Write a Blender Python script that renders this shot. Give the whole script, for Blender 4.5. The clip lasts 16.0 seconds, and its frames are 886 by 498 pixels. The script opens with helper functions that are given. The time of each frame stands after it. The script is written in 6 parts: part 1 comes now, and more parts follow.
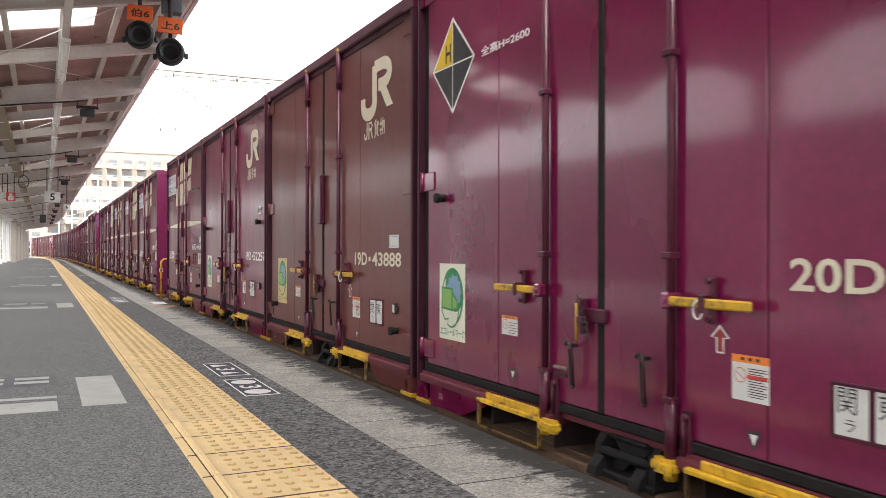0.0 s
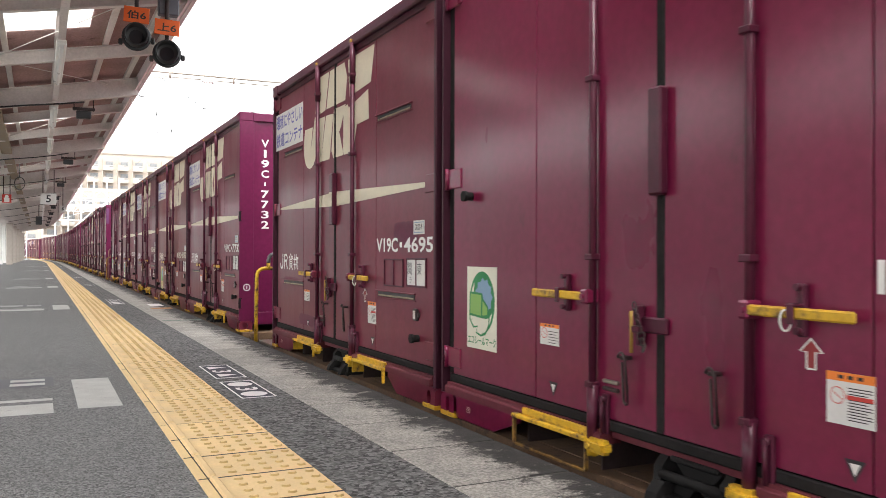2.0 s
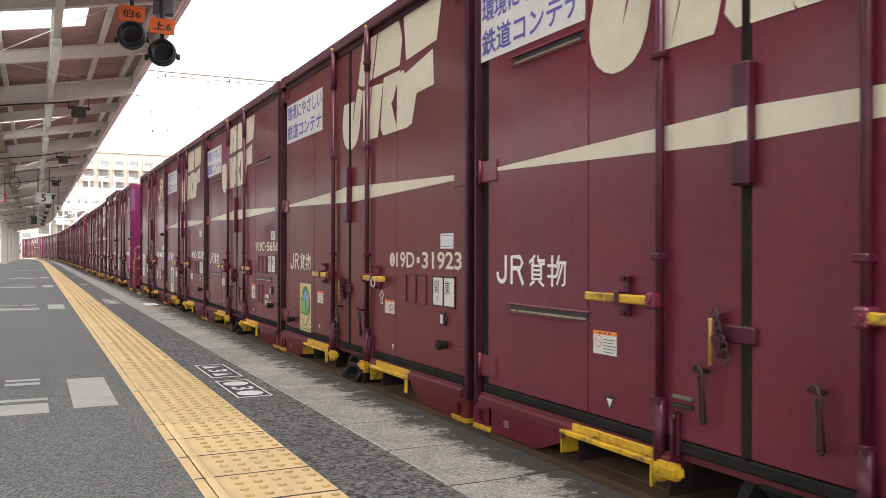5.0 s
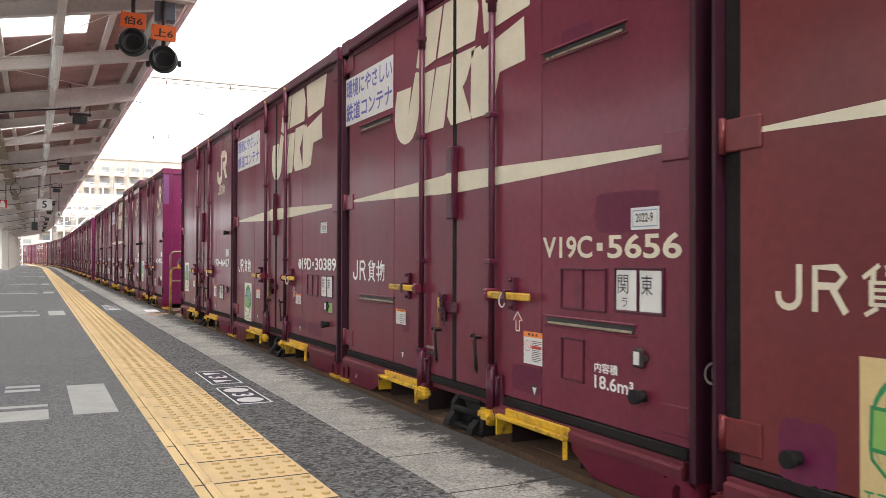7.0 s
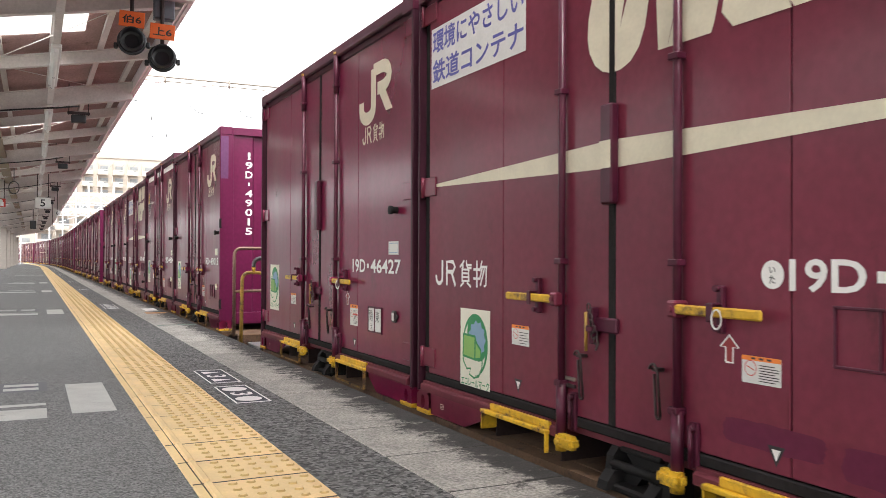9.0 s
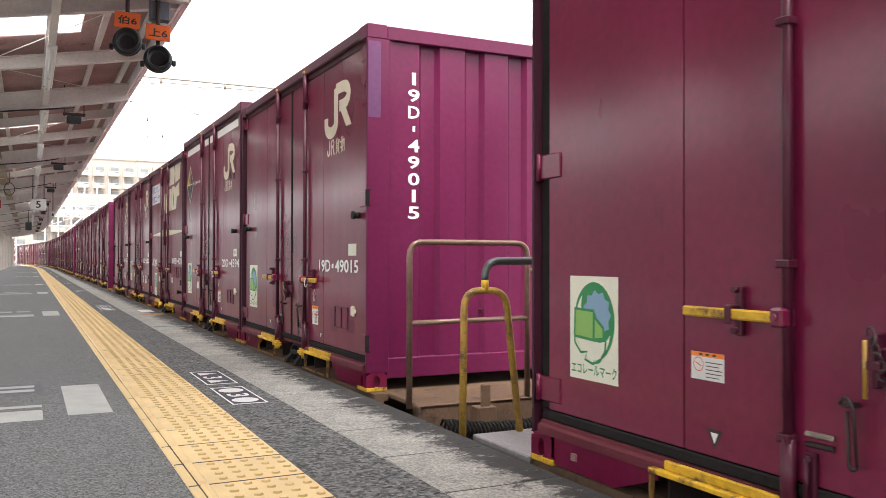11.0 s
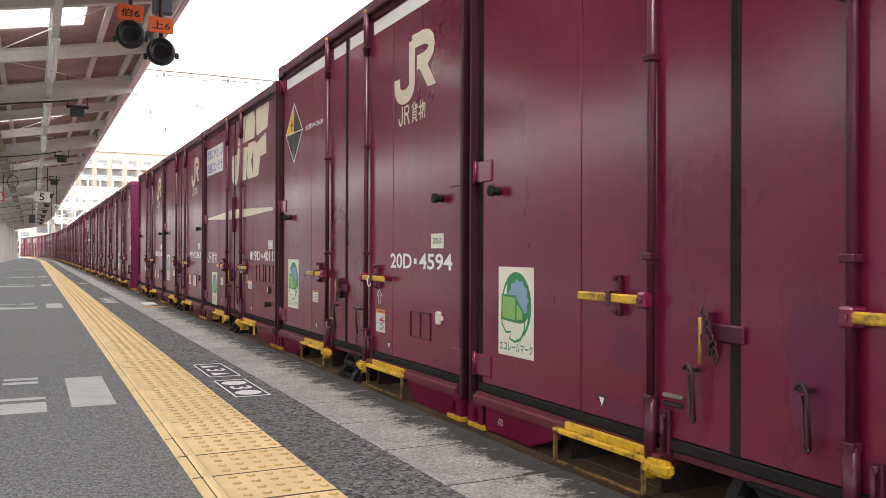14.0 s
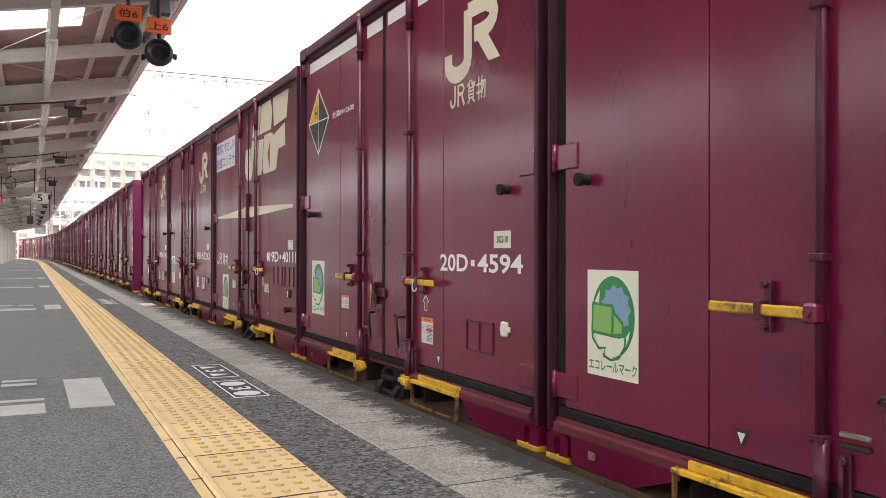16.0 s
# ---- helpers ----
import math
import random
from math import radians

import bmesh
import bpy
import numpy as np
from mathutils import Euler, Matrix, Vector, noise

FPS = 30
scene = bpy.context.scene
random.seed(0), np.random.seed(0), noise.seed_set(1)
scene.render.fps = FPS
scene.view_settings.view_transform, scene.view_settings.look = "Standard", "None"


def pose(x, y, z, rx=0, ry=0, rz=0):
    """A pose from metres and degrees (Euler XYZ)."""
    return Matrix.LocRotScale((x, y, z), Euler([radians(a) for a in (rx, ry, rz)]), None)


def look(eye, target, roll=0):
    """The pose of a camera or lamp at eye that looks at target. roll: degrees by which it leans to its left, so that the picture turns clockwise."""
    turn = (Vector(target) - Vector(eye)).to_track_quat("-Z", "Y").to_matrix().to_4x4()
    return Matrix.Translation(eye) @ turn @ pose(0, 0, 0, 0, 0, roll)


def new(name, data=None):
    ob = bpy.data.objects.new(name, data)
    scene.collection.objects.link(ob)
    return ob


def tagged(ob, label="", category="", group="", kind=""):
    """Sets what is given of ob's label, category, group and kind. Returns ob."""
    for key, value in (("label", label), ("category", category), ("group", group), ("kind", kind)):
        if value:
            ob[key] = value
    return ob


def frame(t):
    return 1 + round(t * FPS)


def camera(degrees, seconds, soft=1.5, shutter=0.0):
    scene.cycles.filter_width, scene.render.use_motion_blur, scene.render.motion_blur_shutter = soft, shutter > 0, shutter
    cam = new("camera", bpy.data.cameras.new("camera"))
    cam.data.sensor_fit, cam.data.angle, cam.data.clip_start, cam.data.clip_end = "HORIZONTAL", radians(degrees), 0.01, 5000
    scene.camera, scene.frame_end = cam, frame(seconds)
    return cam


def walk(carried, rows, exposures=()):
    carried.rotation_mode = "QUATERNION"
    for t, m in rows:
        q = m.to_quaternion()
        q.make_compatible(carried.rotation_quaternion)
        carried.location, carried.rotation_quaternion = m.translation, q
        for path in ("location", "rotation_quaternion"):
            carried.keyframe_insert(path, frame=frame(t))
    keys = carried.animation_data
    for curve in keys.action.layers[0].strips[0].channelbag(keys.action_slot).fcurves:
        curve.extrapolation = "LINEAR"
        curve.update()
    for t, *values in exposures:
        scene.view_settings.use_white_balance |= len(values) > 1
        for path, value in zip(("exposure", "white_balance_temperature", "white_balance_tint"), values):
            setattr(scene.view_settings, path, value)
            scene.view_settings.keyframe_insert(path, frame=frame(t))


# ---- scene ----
cam = camera(55.7, 16.0, soft=0.6, shutter=0.1)
EYE = Vector((0.0, 0.0, 0.84))
# seconds, heading to the right of the track, tilt up, lean, in degrees
TURNS = [
    (0, 25.518, 0.126, 0.138),
    (0.5, 25.553, 0.211, 0.062),
    (1, 25.666, 0.293, 0.149),
    (1.5, 25.724, 0.295, 0.101),
    (2, 25.744, 0.270, 0.165),
    (2.5, 25.658, 0.099, 0.095),
    (3, 25.689, -0.052, 0.075),
    (3.5, 25.771, -0.068, 0.125),
    (4, 25.950, 0.003, 0.091),
    (6.5, 25.992, 0.524, 0.140),
    (7, 25.978, 0.656, 0.168),
    (7.5, 25.917, 0.686, 0.154),
    (8, 25.930, 0.653, 0.173),
    (8.5, 25.959, 0.636, 0.202),
    (9, 26.068, 0.596, 0.226),
    (11.5, 26.320, 0.661, 0.105),
    (12, 26.203, 0.646, 0.093),
    (12.5, 26.122, 0.576, 0.127),
    (13, 26.107, 0.484, 0.228),
    (13.5, 26.104, 0.347, 0.215),
    (14, 26.117, 0.184, 0.227),
    (14.5, 26.118, 0.118, 0.174),
    (15, 26.157, 0.133, 0.151),
    (15.5, 26.196, 0.177, 0.139),
    (16, 26.213, 0.197, 0.085),
]


def aim(heading, tilt, lean):
    h, v = radians(heading), radians(tilt)
    way = Vector((math.sin(h) * math.cos(v), math.cos(h) * math.cos(v), math.sin(v)))
    return look(EYE, EYE + way, lean)


walk(cam, [(t, aim(h, v, r)) for t, h, v, r in TURNS])

# ---- light ----
scene.view_settings.exposure = 2.5
world = bpy.data.worlds.new("overcast_sky")
scene.world = world
world.use_nodes = True
wn, wl = world.node_tree.nodes, world.node_tree.links
sky = wn.new("ShaderNodeTexSky")
sky.sky_type, sky.sun_disc = "NISHITA", False
sky.sun_elevation, sky.sun_rotation = radians(58), radians(200)
sky.dust_density, sky.air_density = 5.0, 1.0
cloud = wn.new("ShaderNodeHueSaturation")
cloud.inputs["Saturation"].default_value = 0.12
wl.new(sky.outputs[0], cloud.inputs["Color"])
veil = wn.new("ShaderNodeMix")
veil.data_type = "RGBA"
veil.inputs["Factor"].default_value = 0.6
veil.inputs["B"].default_value = (3.4, 3.4, 3.45, 1)
wl.new(cloud.outputs[0], veil.inputs["A"])
wl.new(veil.outputs["Result"], wn["Background"].inputs[0])
wn["Background"].inputs[1].default_value = 0.15
sun = new("sun", bpy.data.lights.new("sun", "SUN"))
sun.data.energy, sun.data.angle, sun.data.color = 0.6, radians(25), (1, 0.97, 0.92)
sun.matrix_world = look((-8, -16, 30), (0, 0, 0))


# ---- materials ----
def nodes_of(name):
    m = bpy.data.materials.new(name)
    m.use_nodes = True
    t = m.node_tree
    return m, t.nodes, t.links, t.nodes["Principled BSDF"]


def surface(name, col, rough=0.6, metal=0.0, vary=0.12, scale=3.0, fine=60.0, bump=0.1, dirt=None, dirt_amount=0.0, stretch=(1, 1, 1), spec=0.5, coat=0.0, pieces=0.0, grainy=0.6, edge=None, depth=0.004):
    """A painted or raw surface: patches at two scales, optional dirt in streaks, fine relief."""
    m, n, l, b = nodes_of(name)
    co = n.new("ShaderNodeTexCoord")
    mp = n.new("ShaderNodeMapping")
    mp.inputs["Scale"].default_value = stretch
    l.new(co.outputs["Object"], mp.inputs["Vector"])
    big, small = n.new("ShaderNodeTexNoise"), n.new("ShaderNodeTexNoise")
    big.inputs["Scale"].default_value, big.inputs["Detail"].default_value = scale, 5
    small.inputs["Scale"].default_value, small.inputs["Detail"].default_value = fine, 3
    l.new(mp.outputs[0], big.inputs["Vector"])
    l.new(co.outputs["Object"], small.inputs["Vector"])
    tone = n.new("ShaderNodeMapRange")
    tone.inputs["From Min"].default_value, tone.inputs["From Max"].default_value = 0.3, 0.7
    tone.inputs["To Min"].default_value, tone.inputs["To Max"].default_value = 1 - vary, 1 + vary
    l.new(big.outputs[0], tone.inputs[0])
    mul = n.new("ShaderNodeVectorMath")
    mul.operation = "SCALE"
    mul.inputs[0].default_value = col
    l.new(tone.outputs[0], mul.inputs["Scale"])
    out = mul.outputs[0]
    grain = n.new("ShaderNodeMapRange")
    grain.inputs["From Min"].default_value, grain.inputs["From Max"].default_value = 0.3, 0.7
    grain.inputs["To Min"].default_value, grain.inputs["To Max"].default_value = 1 - vary * grainy, 1 + vary * grainy
    l.new(small.outputs[0], grain.inputs[0])
    mul2 = n.new("ShaderNodeVectorMath")
    mul2.operation = "SCALE"
    l.new(out, mul2.inputs[0])
    l.new(grain.outputs[0], mul2.inputs["Scale"])
    out = mul2.outputs[0]
    if pieces:
        info = n.new("ShaderNodeObjectInfo")
        pr = n.new("ShaderNodeMapRange")
        pr.inputs["To Min"].default_value, pr.inputs["To Max"].default_value = 1 - pieces, 1 + pieces
        l.new(info.outputs["Random"], pr.inputs[0])
        mul3 = n.new("ShaderNodeVectorMath")
        mul3.operation = "SCALE"
        l.new(out, mul3.inputs[0])
        l.new(pr.outputs[0], mul3.inputs["Scale"])
        out = mul3.outputs[0]
    if dirt:
        dn = n.new("ShaderNodeTexNoise")
        dn.inputs["Scale"].default_value, dn.inputs["Detail"].default_value = scale * 1.7, 8
        dn.inputs["Roughness"].default_value = 0.72
        l.new(mp.outputs[0], dn.inputs["Vector"])
        ramp = n.new("ShaderNodeMapRange")
        ramp.inputs["From Min"].default_value, ramp.inputs["From Max"].default_value = 0.66 - dirt_amount * 0.3, 0.74 - dirt_amount * 0.2
        soil = dn.outputs[0]
        if edge:
            # soot and moss thicken towards one side of the slab
            sx = n.new("ShaderNodeSeparateXYZ")
            l.new(co.outputs["Object"], sx.inputs[0])
            gx = n.new("ShaderNodeMapRange")
            gx.inputs["From Min"].default_value, gx.inputs["From Max"].default_value = edge
            gx.inputs["To Min"].default_value, gx.inputs["To Max"].default_value = -0.05, 0.35
            l.new(sx.outputs["X"], gx.inputs[0])
            info2 = n.new("ShaderNodeObjectInfo")
            dn.noise_dimensions = "4D"
            dn.inputs["Detail"].default_value, dn.inputs["Roughness"].default_value = 11, 0.84
            wv = n.new("ShaderNodeMath")
            wv.operation = "MULTIPLY"
            wv.inputs[1].default_value = 40.0
            l.new(info2.outputs["Random"], wv.inputs[0])
            l.new(wv.outputs[0], dn.inputs["W"])
            ad = n.new("ShaderNodeMath")
            l.new(soil, ad.inputs[0])
            l.new(gx.outputs[0], ad.inputs[1])
            soil = ad.outputs[0]
        l.new(soil, ramp.inputs[0])
        mx = n.new("ShaderNodeMix")
        mx.data_type = "RGBA"
        mx.inputs["B"].default_value = (*dirt, 1)
        l.new(ramp.outputs[0], mx.inputs["Factor"])
        l.new(out, mx.inputs["A"])
        out = mx.outputs["Result"]
    l.new(out, b.inputs["Base Color"])
    rr = n.new("ShaderNodeMapRange")
    rr.inputs["From Min"].default_value, rr.inputs["From Max"].default_value = 0.3, 0.7
    rr.inputs["To Min"].default_value, rr.inputs["To Max"].default_value = max(rough - 0.1, 0.05), min(rough + 0.1, 1)
    l.new(big.outputs[0], rr.inputs[0])
    l.new(rr.outputs[0], b.inputs["Roughness"])
    b.inputs["Metallic"].default_value = metal
    b.inputs["Specular IOR Level"].default_value = spec
    b.inputs["Coat Weight"].default_value = coat
    b.inputs["Coat Roughness"].default_value = 0.2
    if bump:
        bp = n.new("ShaderNodeBump")
        bp.inputs["Strength"].default_value, bp.inputs["Distance"].default_value = bump, depth
        l.new(small.outputs[0], bp.inputs["Height"])
        l.new(bp.outputs[0], b.inputs["Normal"])
    return m


def aggregate(m, scale, low, high):
    """Stone chips of mixed tone in the surface."""
    n, l = m.node_tree.nodes, m.node_tree.links
    b = n["Principled BSDF"]
    co = n.new("ShaderNodeTexCoord")
    chips = n.new("ShaderNodeTexVoronoi")
    chips.inputs["Scale"].default_value = scale
    l.new(co.outputs["Object"], chips.inputs["Vector"])
    sp = n.new("ShaderNodeSeparateColor")
    l.new(chips.outputs["Color"], sp.inputs[0])
    r = n.new("ShaderNodeMapRange")
    r.inputs["To Min"].default_value, r.inputs["To Max"].default_value = low, high
    l.new(sp.outputs[0], r.inputs[0])
    mul = n.new("ShaderNodeVectorMath")
    mul.operation = "SCALE"
    l.new(b.inputs["Base Color"].links[0].from_socket, mul.inputs[0])
    l.new(r.outputs[0], mul.inputs["Scale"])
    l.new(mul.outputs[0], b.inputs["Base Color"])


def paint(name, col, rough=0.36, coat=0.3):
    """Weathered steel paint with touched-up patches and slightly wavy sheet."""
    m = surface(name, col, rough, 0, 0.16, 1.3, 25, 0.03, tuple(c * 0.6 + 0.003 for c in col), 0.12, (1, 1, 0.5), 0.22, coat)
    n, l = m.node_tree.nodes, m.node_tree.links
    b = n["Principled BSDF"]
    co = n.new("ShaderNodeTexCoord")
    wave = n.new("ShaderNodeTexNoise")
    wave.inputs["Scale"].default_value, wave.inputs["Detail"].default_value = 3.2, 1.5
    tall = n.new("ShaderNodeMapping")
    tall.inputs["Scale"].default_value = (1, 1, 0.3)
    l.new(co.outputs["Object"], tall.inputs["Vector"])
    l.new(tall.outputs[0], wave.inputs["Vector"])
    bp = n.new("ShaderNodeBump")
    bp.inputs["Strength"].default_value, bp.inputs["Distance"].default_value = 0.26, 0.02
    l.new(wave.outputs[0], bp.inputs["Height"])
    b.inputs["Coat Roughness"].default_value = 0.16
    old = next(x for x in n if x.type == "BUMP" and x != bp)
    l.new(old.outputs[0], bp.inputs["Normal"])
    l.new(bp.outputs[0], b.inputs["Normal"])
    return m


PLUM = paint("plum_paint", (0.158, 0.0094, 0.043), 0.34, 0.6)
MAROON = paint("faded_maroon_paint", (0.150, 0.0205, 0.041), 0.42, 0.3)
BROWN = paint("brown_paint", (0.134, 0.034, 0.032), 0.42, 0.35)
MAGENTA = paint("magenta_paint", (0.160, 0.006, 0.050), 0.30, 1.0)
MAGENTA.node_tree.nodes["Principled BSDF"].inputs["Coat Roughness"].default_value = 0.09
MUDRED = paint("dull_red_brown_paint", (0.145, 0.025, 0.028), 0.46, 0.2)
RAILPAINT = paint("scuffed_rail_paint", (0.118, 0.024, 0.034), 0.55, 0.0)
ENDS = paint("pink_plum_paint", (0.116, 0.0085, 0.047), 0.46, 0.12)
YELLOW = surface("yellow_paint", (0.58, 0.345, 0.018), 0.5, 0, 0.2, 7, 50, 0.12, (0.09, 0.045, 0.025), 0.5)
RUSTYELLOW = surface("rusted_yellow_paint", (0.26, 0.14, 0.03), 0.65, 0, 0.3, 9, 50, 0.15, (0.05, 0.024, 0.015), 0.7)
PATCH = paint("touched_up_plum", (0.112, 0.014, 0.041), 0.5, 0.0)
# darker plum for the posts: shade beside the container gaps put into colour
POSTSHADE = paint("shaded_post_plum", (0.042, 0.010, 0.020), 0.5, 0.1)
VIOLET = paint("violet_touch_up", (0.122, 0.012, 0.049), 0.42, 0.4)
LILAC = paint("lilac_touch_up", (0.125, 0.045, 0.115), 0.5, 0.0)
RUBBER = surface("black_rubber", (0.014, 0.013, 0.013), 0.75, 0, 0.2, 8, 60, 0.1, spec=0.2)
GASKET = surface("black_gasket", (0.021, 0.019, 0.019), 0.9, 0, 0.25, 6, 60, 0.1, spec=0.1)
DARKROD = paint("dark_plum_rod_paint", (0.070, 0.010, 0.026), 0.42, 0.2)
WORNYELLOW = surface("worn_yellow_paint", (0.36, 0.21, 0.035), 0.55, 0.0, 0.25, 6, 50, 0.1, (0.06, 0.03, 0.02), 0.45)
DARKIRON = surface("dark_iron", (0.035, 0.022, 0.022), 0.5, 0.2, 0.3, 8, 60, 0.15, (0.07, 0.03, 0.02), 0.2)
RUST = surface("rusty_steel", (0.130, 0.075, 0.043), 0.75, 0, 0.25, 4, 50, 0.25, (0.05, 0.03, 0.024), 0.35)
STEEL = surface("bare_steel", (0.30, 0.26, 0.22), 0.38, 0.7, 0.2, 6, 50, 0.1)
CREAM = surface("cream_letter_paint", (0.66, 0.60, 0.46), 0.5, 0, 0.06, 8, 60, 0.02)
WHITE = surface("white_letter_paint", (0.78, 0.77, 0.74), 0.5, 0, 0.04, 8, 60, 0.02)
BLACK = surface("black_letter_paint", (0.02, 0.02, 0.022), 0.5, 0, 0.1, 8, 60, 0.02)
DIAMOND = surface("diamond_yellow", (0.72, 0.48, 0.02), 0.4, 0, 0.05, 8, 60, 0.02)
PAPER = surface("paper_white", (0.66, 0.65, 0.62), 0.7, 0, 0.05, 8, 60, 0.02)
ORANGE = surface("warning_orange", (0.80, 0.22, 0.03), 0.5, 0, 0.05, 8, 60, 0.02)
RED = surface("warning_red", (0.55, 0.04, 0.03), 0.5, 0, 0.05, 8, 60, 0.02)
TEALGREEN = surface("label_green", (0.02, 0.22, 0.07), 0.5, 0, 0.05, 8, 60, 0.02)
LIME = surface("label_light_green", (0.22, 0.42, 0.10), 0.5, 0, 0.05, 8, 60, 0.02)
SKYBLUE = surface("label_blue", (0.20, 0.32, 0.46), 0.5, 0, 0.05, 8, 60, 0.02)
INDIGO = surface("plate_blue", (0.10, 0.10, 0.36), 0.5, 0, 0.05, 8, 60, 0.02)
ASPHALT = surface("platform_asphalt", (0.160, 0.160, 0.156), 0.85, 0, 0.13, 0.6, 135, 0.35, grainy=2.0, depth=0.005)
aggregate(ASPHALT, 140, 0.35, 1.65)
COARSE = surface("coarse_edge_asphalt", (0.120, 0.119, 0.115), 0.88, 0, 0.16, 0.8, 90, 0.6, grainy=2.0, depth=0.008)
aggregate(COARSE, 65, 0.2, 1.9)
STONE = surface("edge_stone", (0.35, 0.332, 0.298), 0.75, 0, 0.26, 5.5, 90, 0.6, (0.030, 0.029, 0.027), 0.0, (0.75, 1, 1), pieces=0.12, grainy=1.8, edge=(-1.93, -1.43), depth=0.006)
TACRIM = surface("tactile_rim_yellow", (0.50, 0.34, 0.13), 0.8, 0, 0.15, 6, 90, 0.2)
TACTILE = surface("tactile_yellow", (0.80, 0.585, 0.30), 0.7, 0, 0.08, 4, 90, 0.2, (0.42, 0.27, 0.11), 0.12, pieces=0.06)
STONEJOINT = surface("slab_joint_mortar", (0.075, 0.07, 0.062), 0.9, 0, 0.25, 6, 90, 0.3)
JOINT = surface("joint_mortar", (0.06, 0.047, 0.035), 0.9, 0, 0.2, 6, 90, 0.3)
LINEWHITE = surface("worn_white_line", (0.48, 0.48, 0.45), 0.8, 0, 0.12, 6, 150, 0.6, (0.2, 0.2, 0.2), 0.22, grainy=1.5)
CANOPY = surface("canopy_grey_paint", (0.72, 0.68, 0.65), 0.6, 0, 0.12, 2, 40, 0.1, (0.25, 0.22, 0.2), 0.1)
SHEET = surface("roof_sheet_brown", (0.42, 0.28, 0.265), 0.7, 0, 0.2, 1.5, 40, 0.1, (0.16, 0.10, 0.085), 0.15)
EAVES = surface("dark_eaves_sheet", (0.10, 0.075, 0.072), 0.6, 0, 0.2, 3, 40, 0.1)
FASCIA = surface("fascia_pink_grey", (0.88, 0.80, 0.79), 0.55, 0, 0.1, 2, 40, 0.1)
COLUMN = surface("column_white", (0.75, 0.74, 0.72), 0.55, 0, 0.06, 2, 40, 0.1)
LAMP = surface("lamp_white", (0.80, 0.80, 0.78), 0.35, 0, 0.03, 4, 40, 0.02)
SIGNAL = surface("signal_black", (0.02, 0.021, 0.024), 0.4, 0, 0.15, 6, 60, 0.1)
SIGNORANGE = surface("sign_orange", (0.75, 0.13, 0.02), 0.5, 0, 0.04, 8, 60, 0.02)
BALLAST = surface("ballast", (0.115, 0.10, 0.088), 0.95, 0, 0.3, 3, 30, 0.8)
WALLGREY = surface("plain_grey_wall", (0.24, 0.235, 0.23), 0.85, 0, 0.1, 0.5, 8, 0.1)
FARWALL = surface("far_wall_cream", (0.42, 0.365, 0.31), 0.8, 0, 0.06, 0.3, 5, 0.05)
FARRAIL = surface("far_balcony", (0.47, 0.42, 0.37), 0.8, 0, 0.12, 0.3, 5, 0.05)
FARWHITE = surface("far_white", (0.80, 0.80, 0.80), 0.7, 0, 0.05, 0.3, 5, 0.05)
FARGLASS = surface("far_window", (0.22, 0.23, 0.235), 0.3, 0, 0.2, 0.3, 5, 0.0)
BARK = surface("bark", (0.10, 0.075, 0.05), 0.9, 0, 0.3, 5, 40, 0.5)
LEAF = surface("leaf", (0.07, 0.14, 0.03), 0.6, 0, 0.3, 3, 20, 0.1)

SKYLIGHT, _n, _l, _b = nodes_of("translucent_skylight")
_t = _n.new("ShaderNodeBsdfTranslucent")
_t.inputs[0].default_value = (0.92, 0.92, 0.88, 1)
_l.new(_t.outputs[0], _n["Material Output"].inputs[0])
LENS, _n, _l, _b = nodes_of("dark_lens_glass")
_b.inputs["Base Color"].default_value = (0.03, 0.03, 0.035, 1)
_b.inputs["Roughness"].default_value = 0.1


# ---- mesh helpers ----
def box(bm, x0, x1, y0, y1, z0, z1):
    vs = [bm.verts.new((x, y, z)) for z in (z0, z1) for x, y in ((x0, y0), (x1, y0), (x1, y1), (x0, y1))]
    return [bm.faces.new([vs[i] for i in f]) for f in ((3, 2, 1, 0), (4, 5, 6, 7), (0, 1, 5, 4), (1, 2, 6, 5), (2, 3, 7, 6), (3, 0, 4, 7))]


def soft_box(bm, x0, x1, y0, y1, z0, z1, b=0.004, seg=1):
    fs = box(bm, x0, x1, y0, y1, z0, z1)
    es = list({e for f in fs for e in f.edges})
    bmesh.ops.bevel(bm, geom=es, offset=b, segments=seg, affect="EDGES")


def rod(bm, p0, p1, r, n=10, caps=True):
    p0, p1 = Vector(p0), Vector(p1)
    q = (p1 - p0).to_track_quat("Z", "Y")
    rings = [[bm.verts.new(p + q @ Vector((r * math.cos(2 * math.pi * i / n), r * math.sin(2 * math.pi * i / n), 0))) for i in range(n)] for p in (p0, p1)]
    for i in range(n):
        bm.faces.new((rings[0][i], rings[0][(i + 1) % n], rings[1][(i + 1) % n], rings[1][i])).smooth = True
    if caps:
        bm.faces.new(rings[0][::-1])
        bm.faces.new(rings[1])


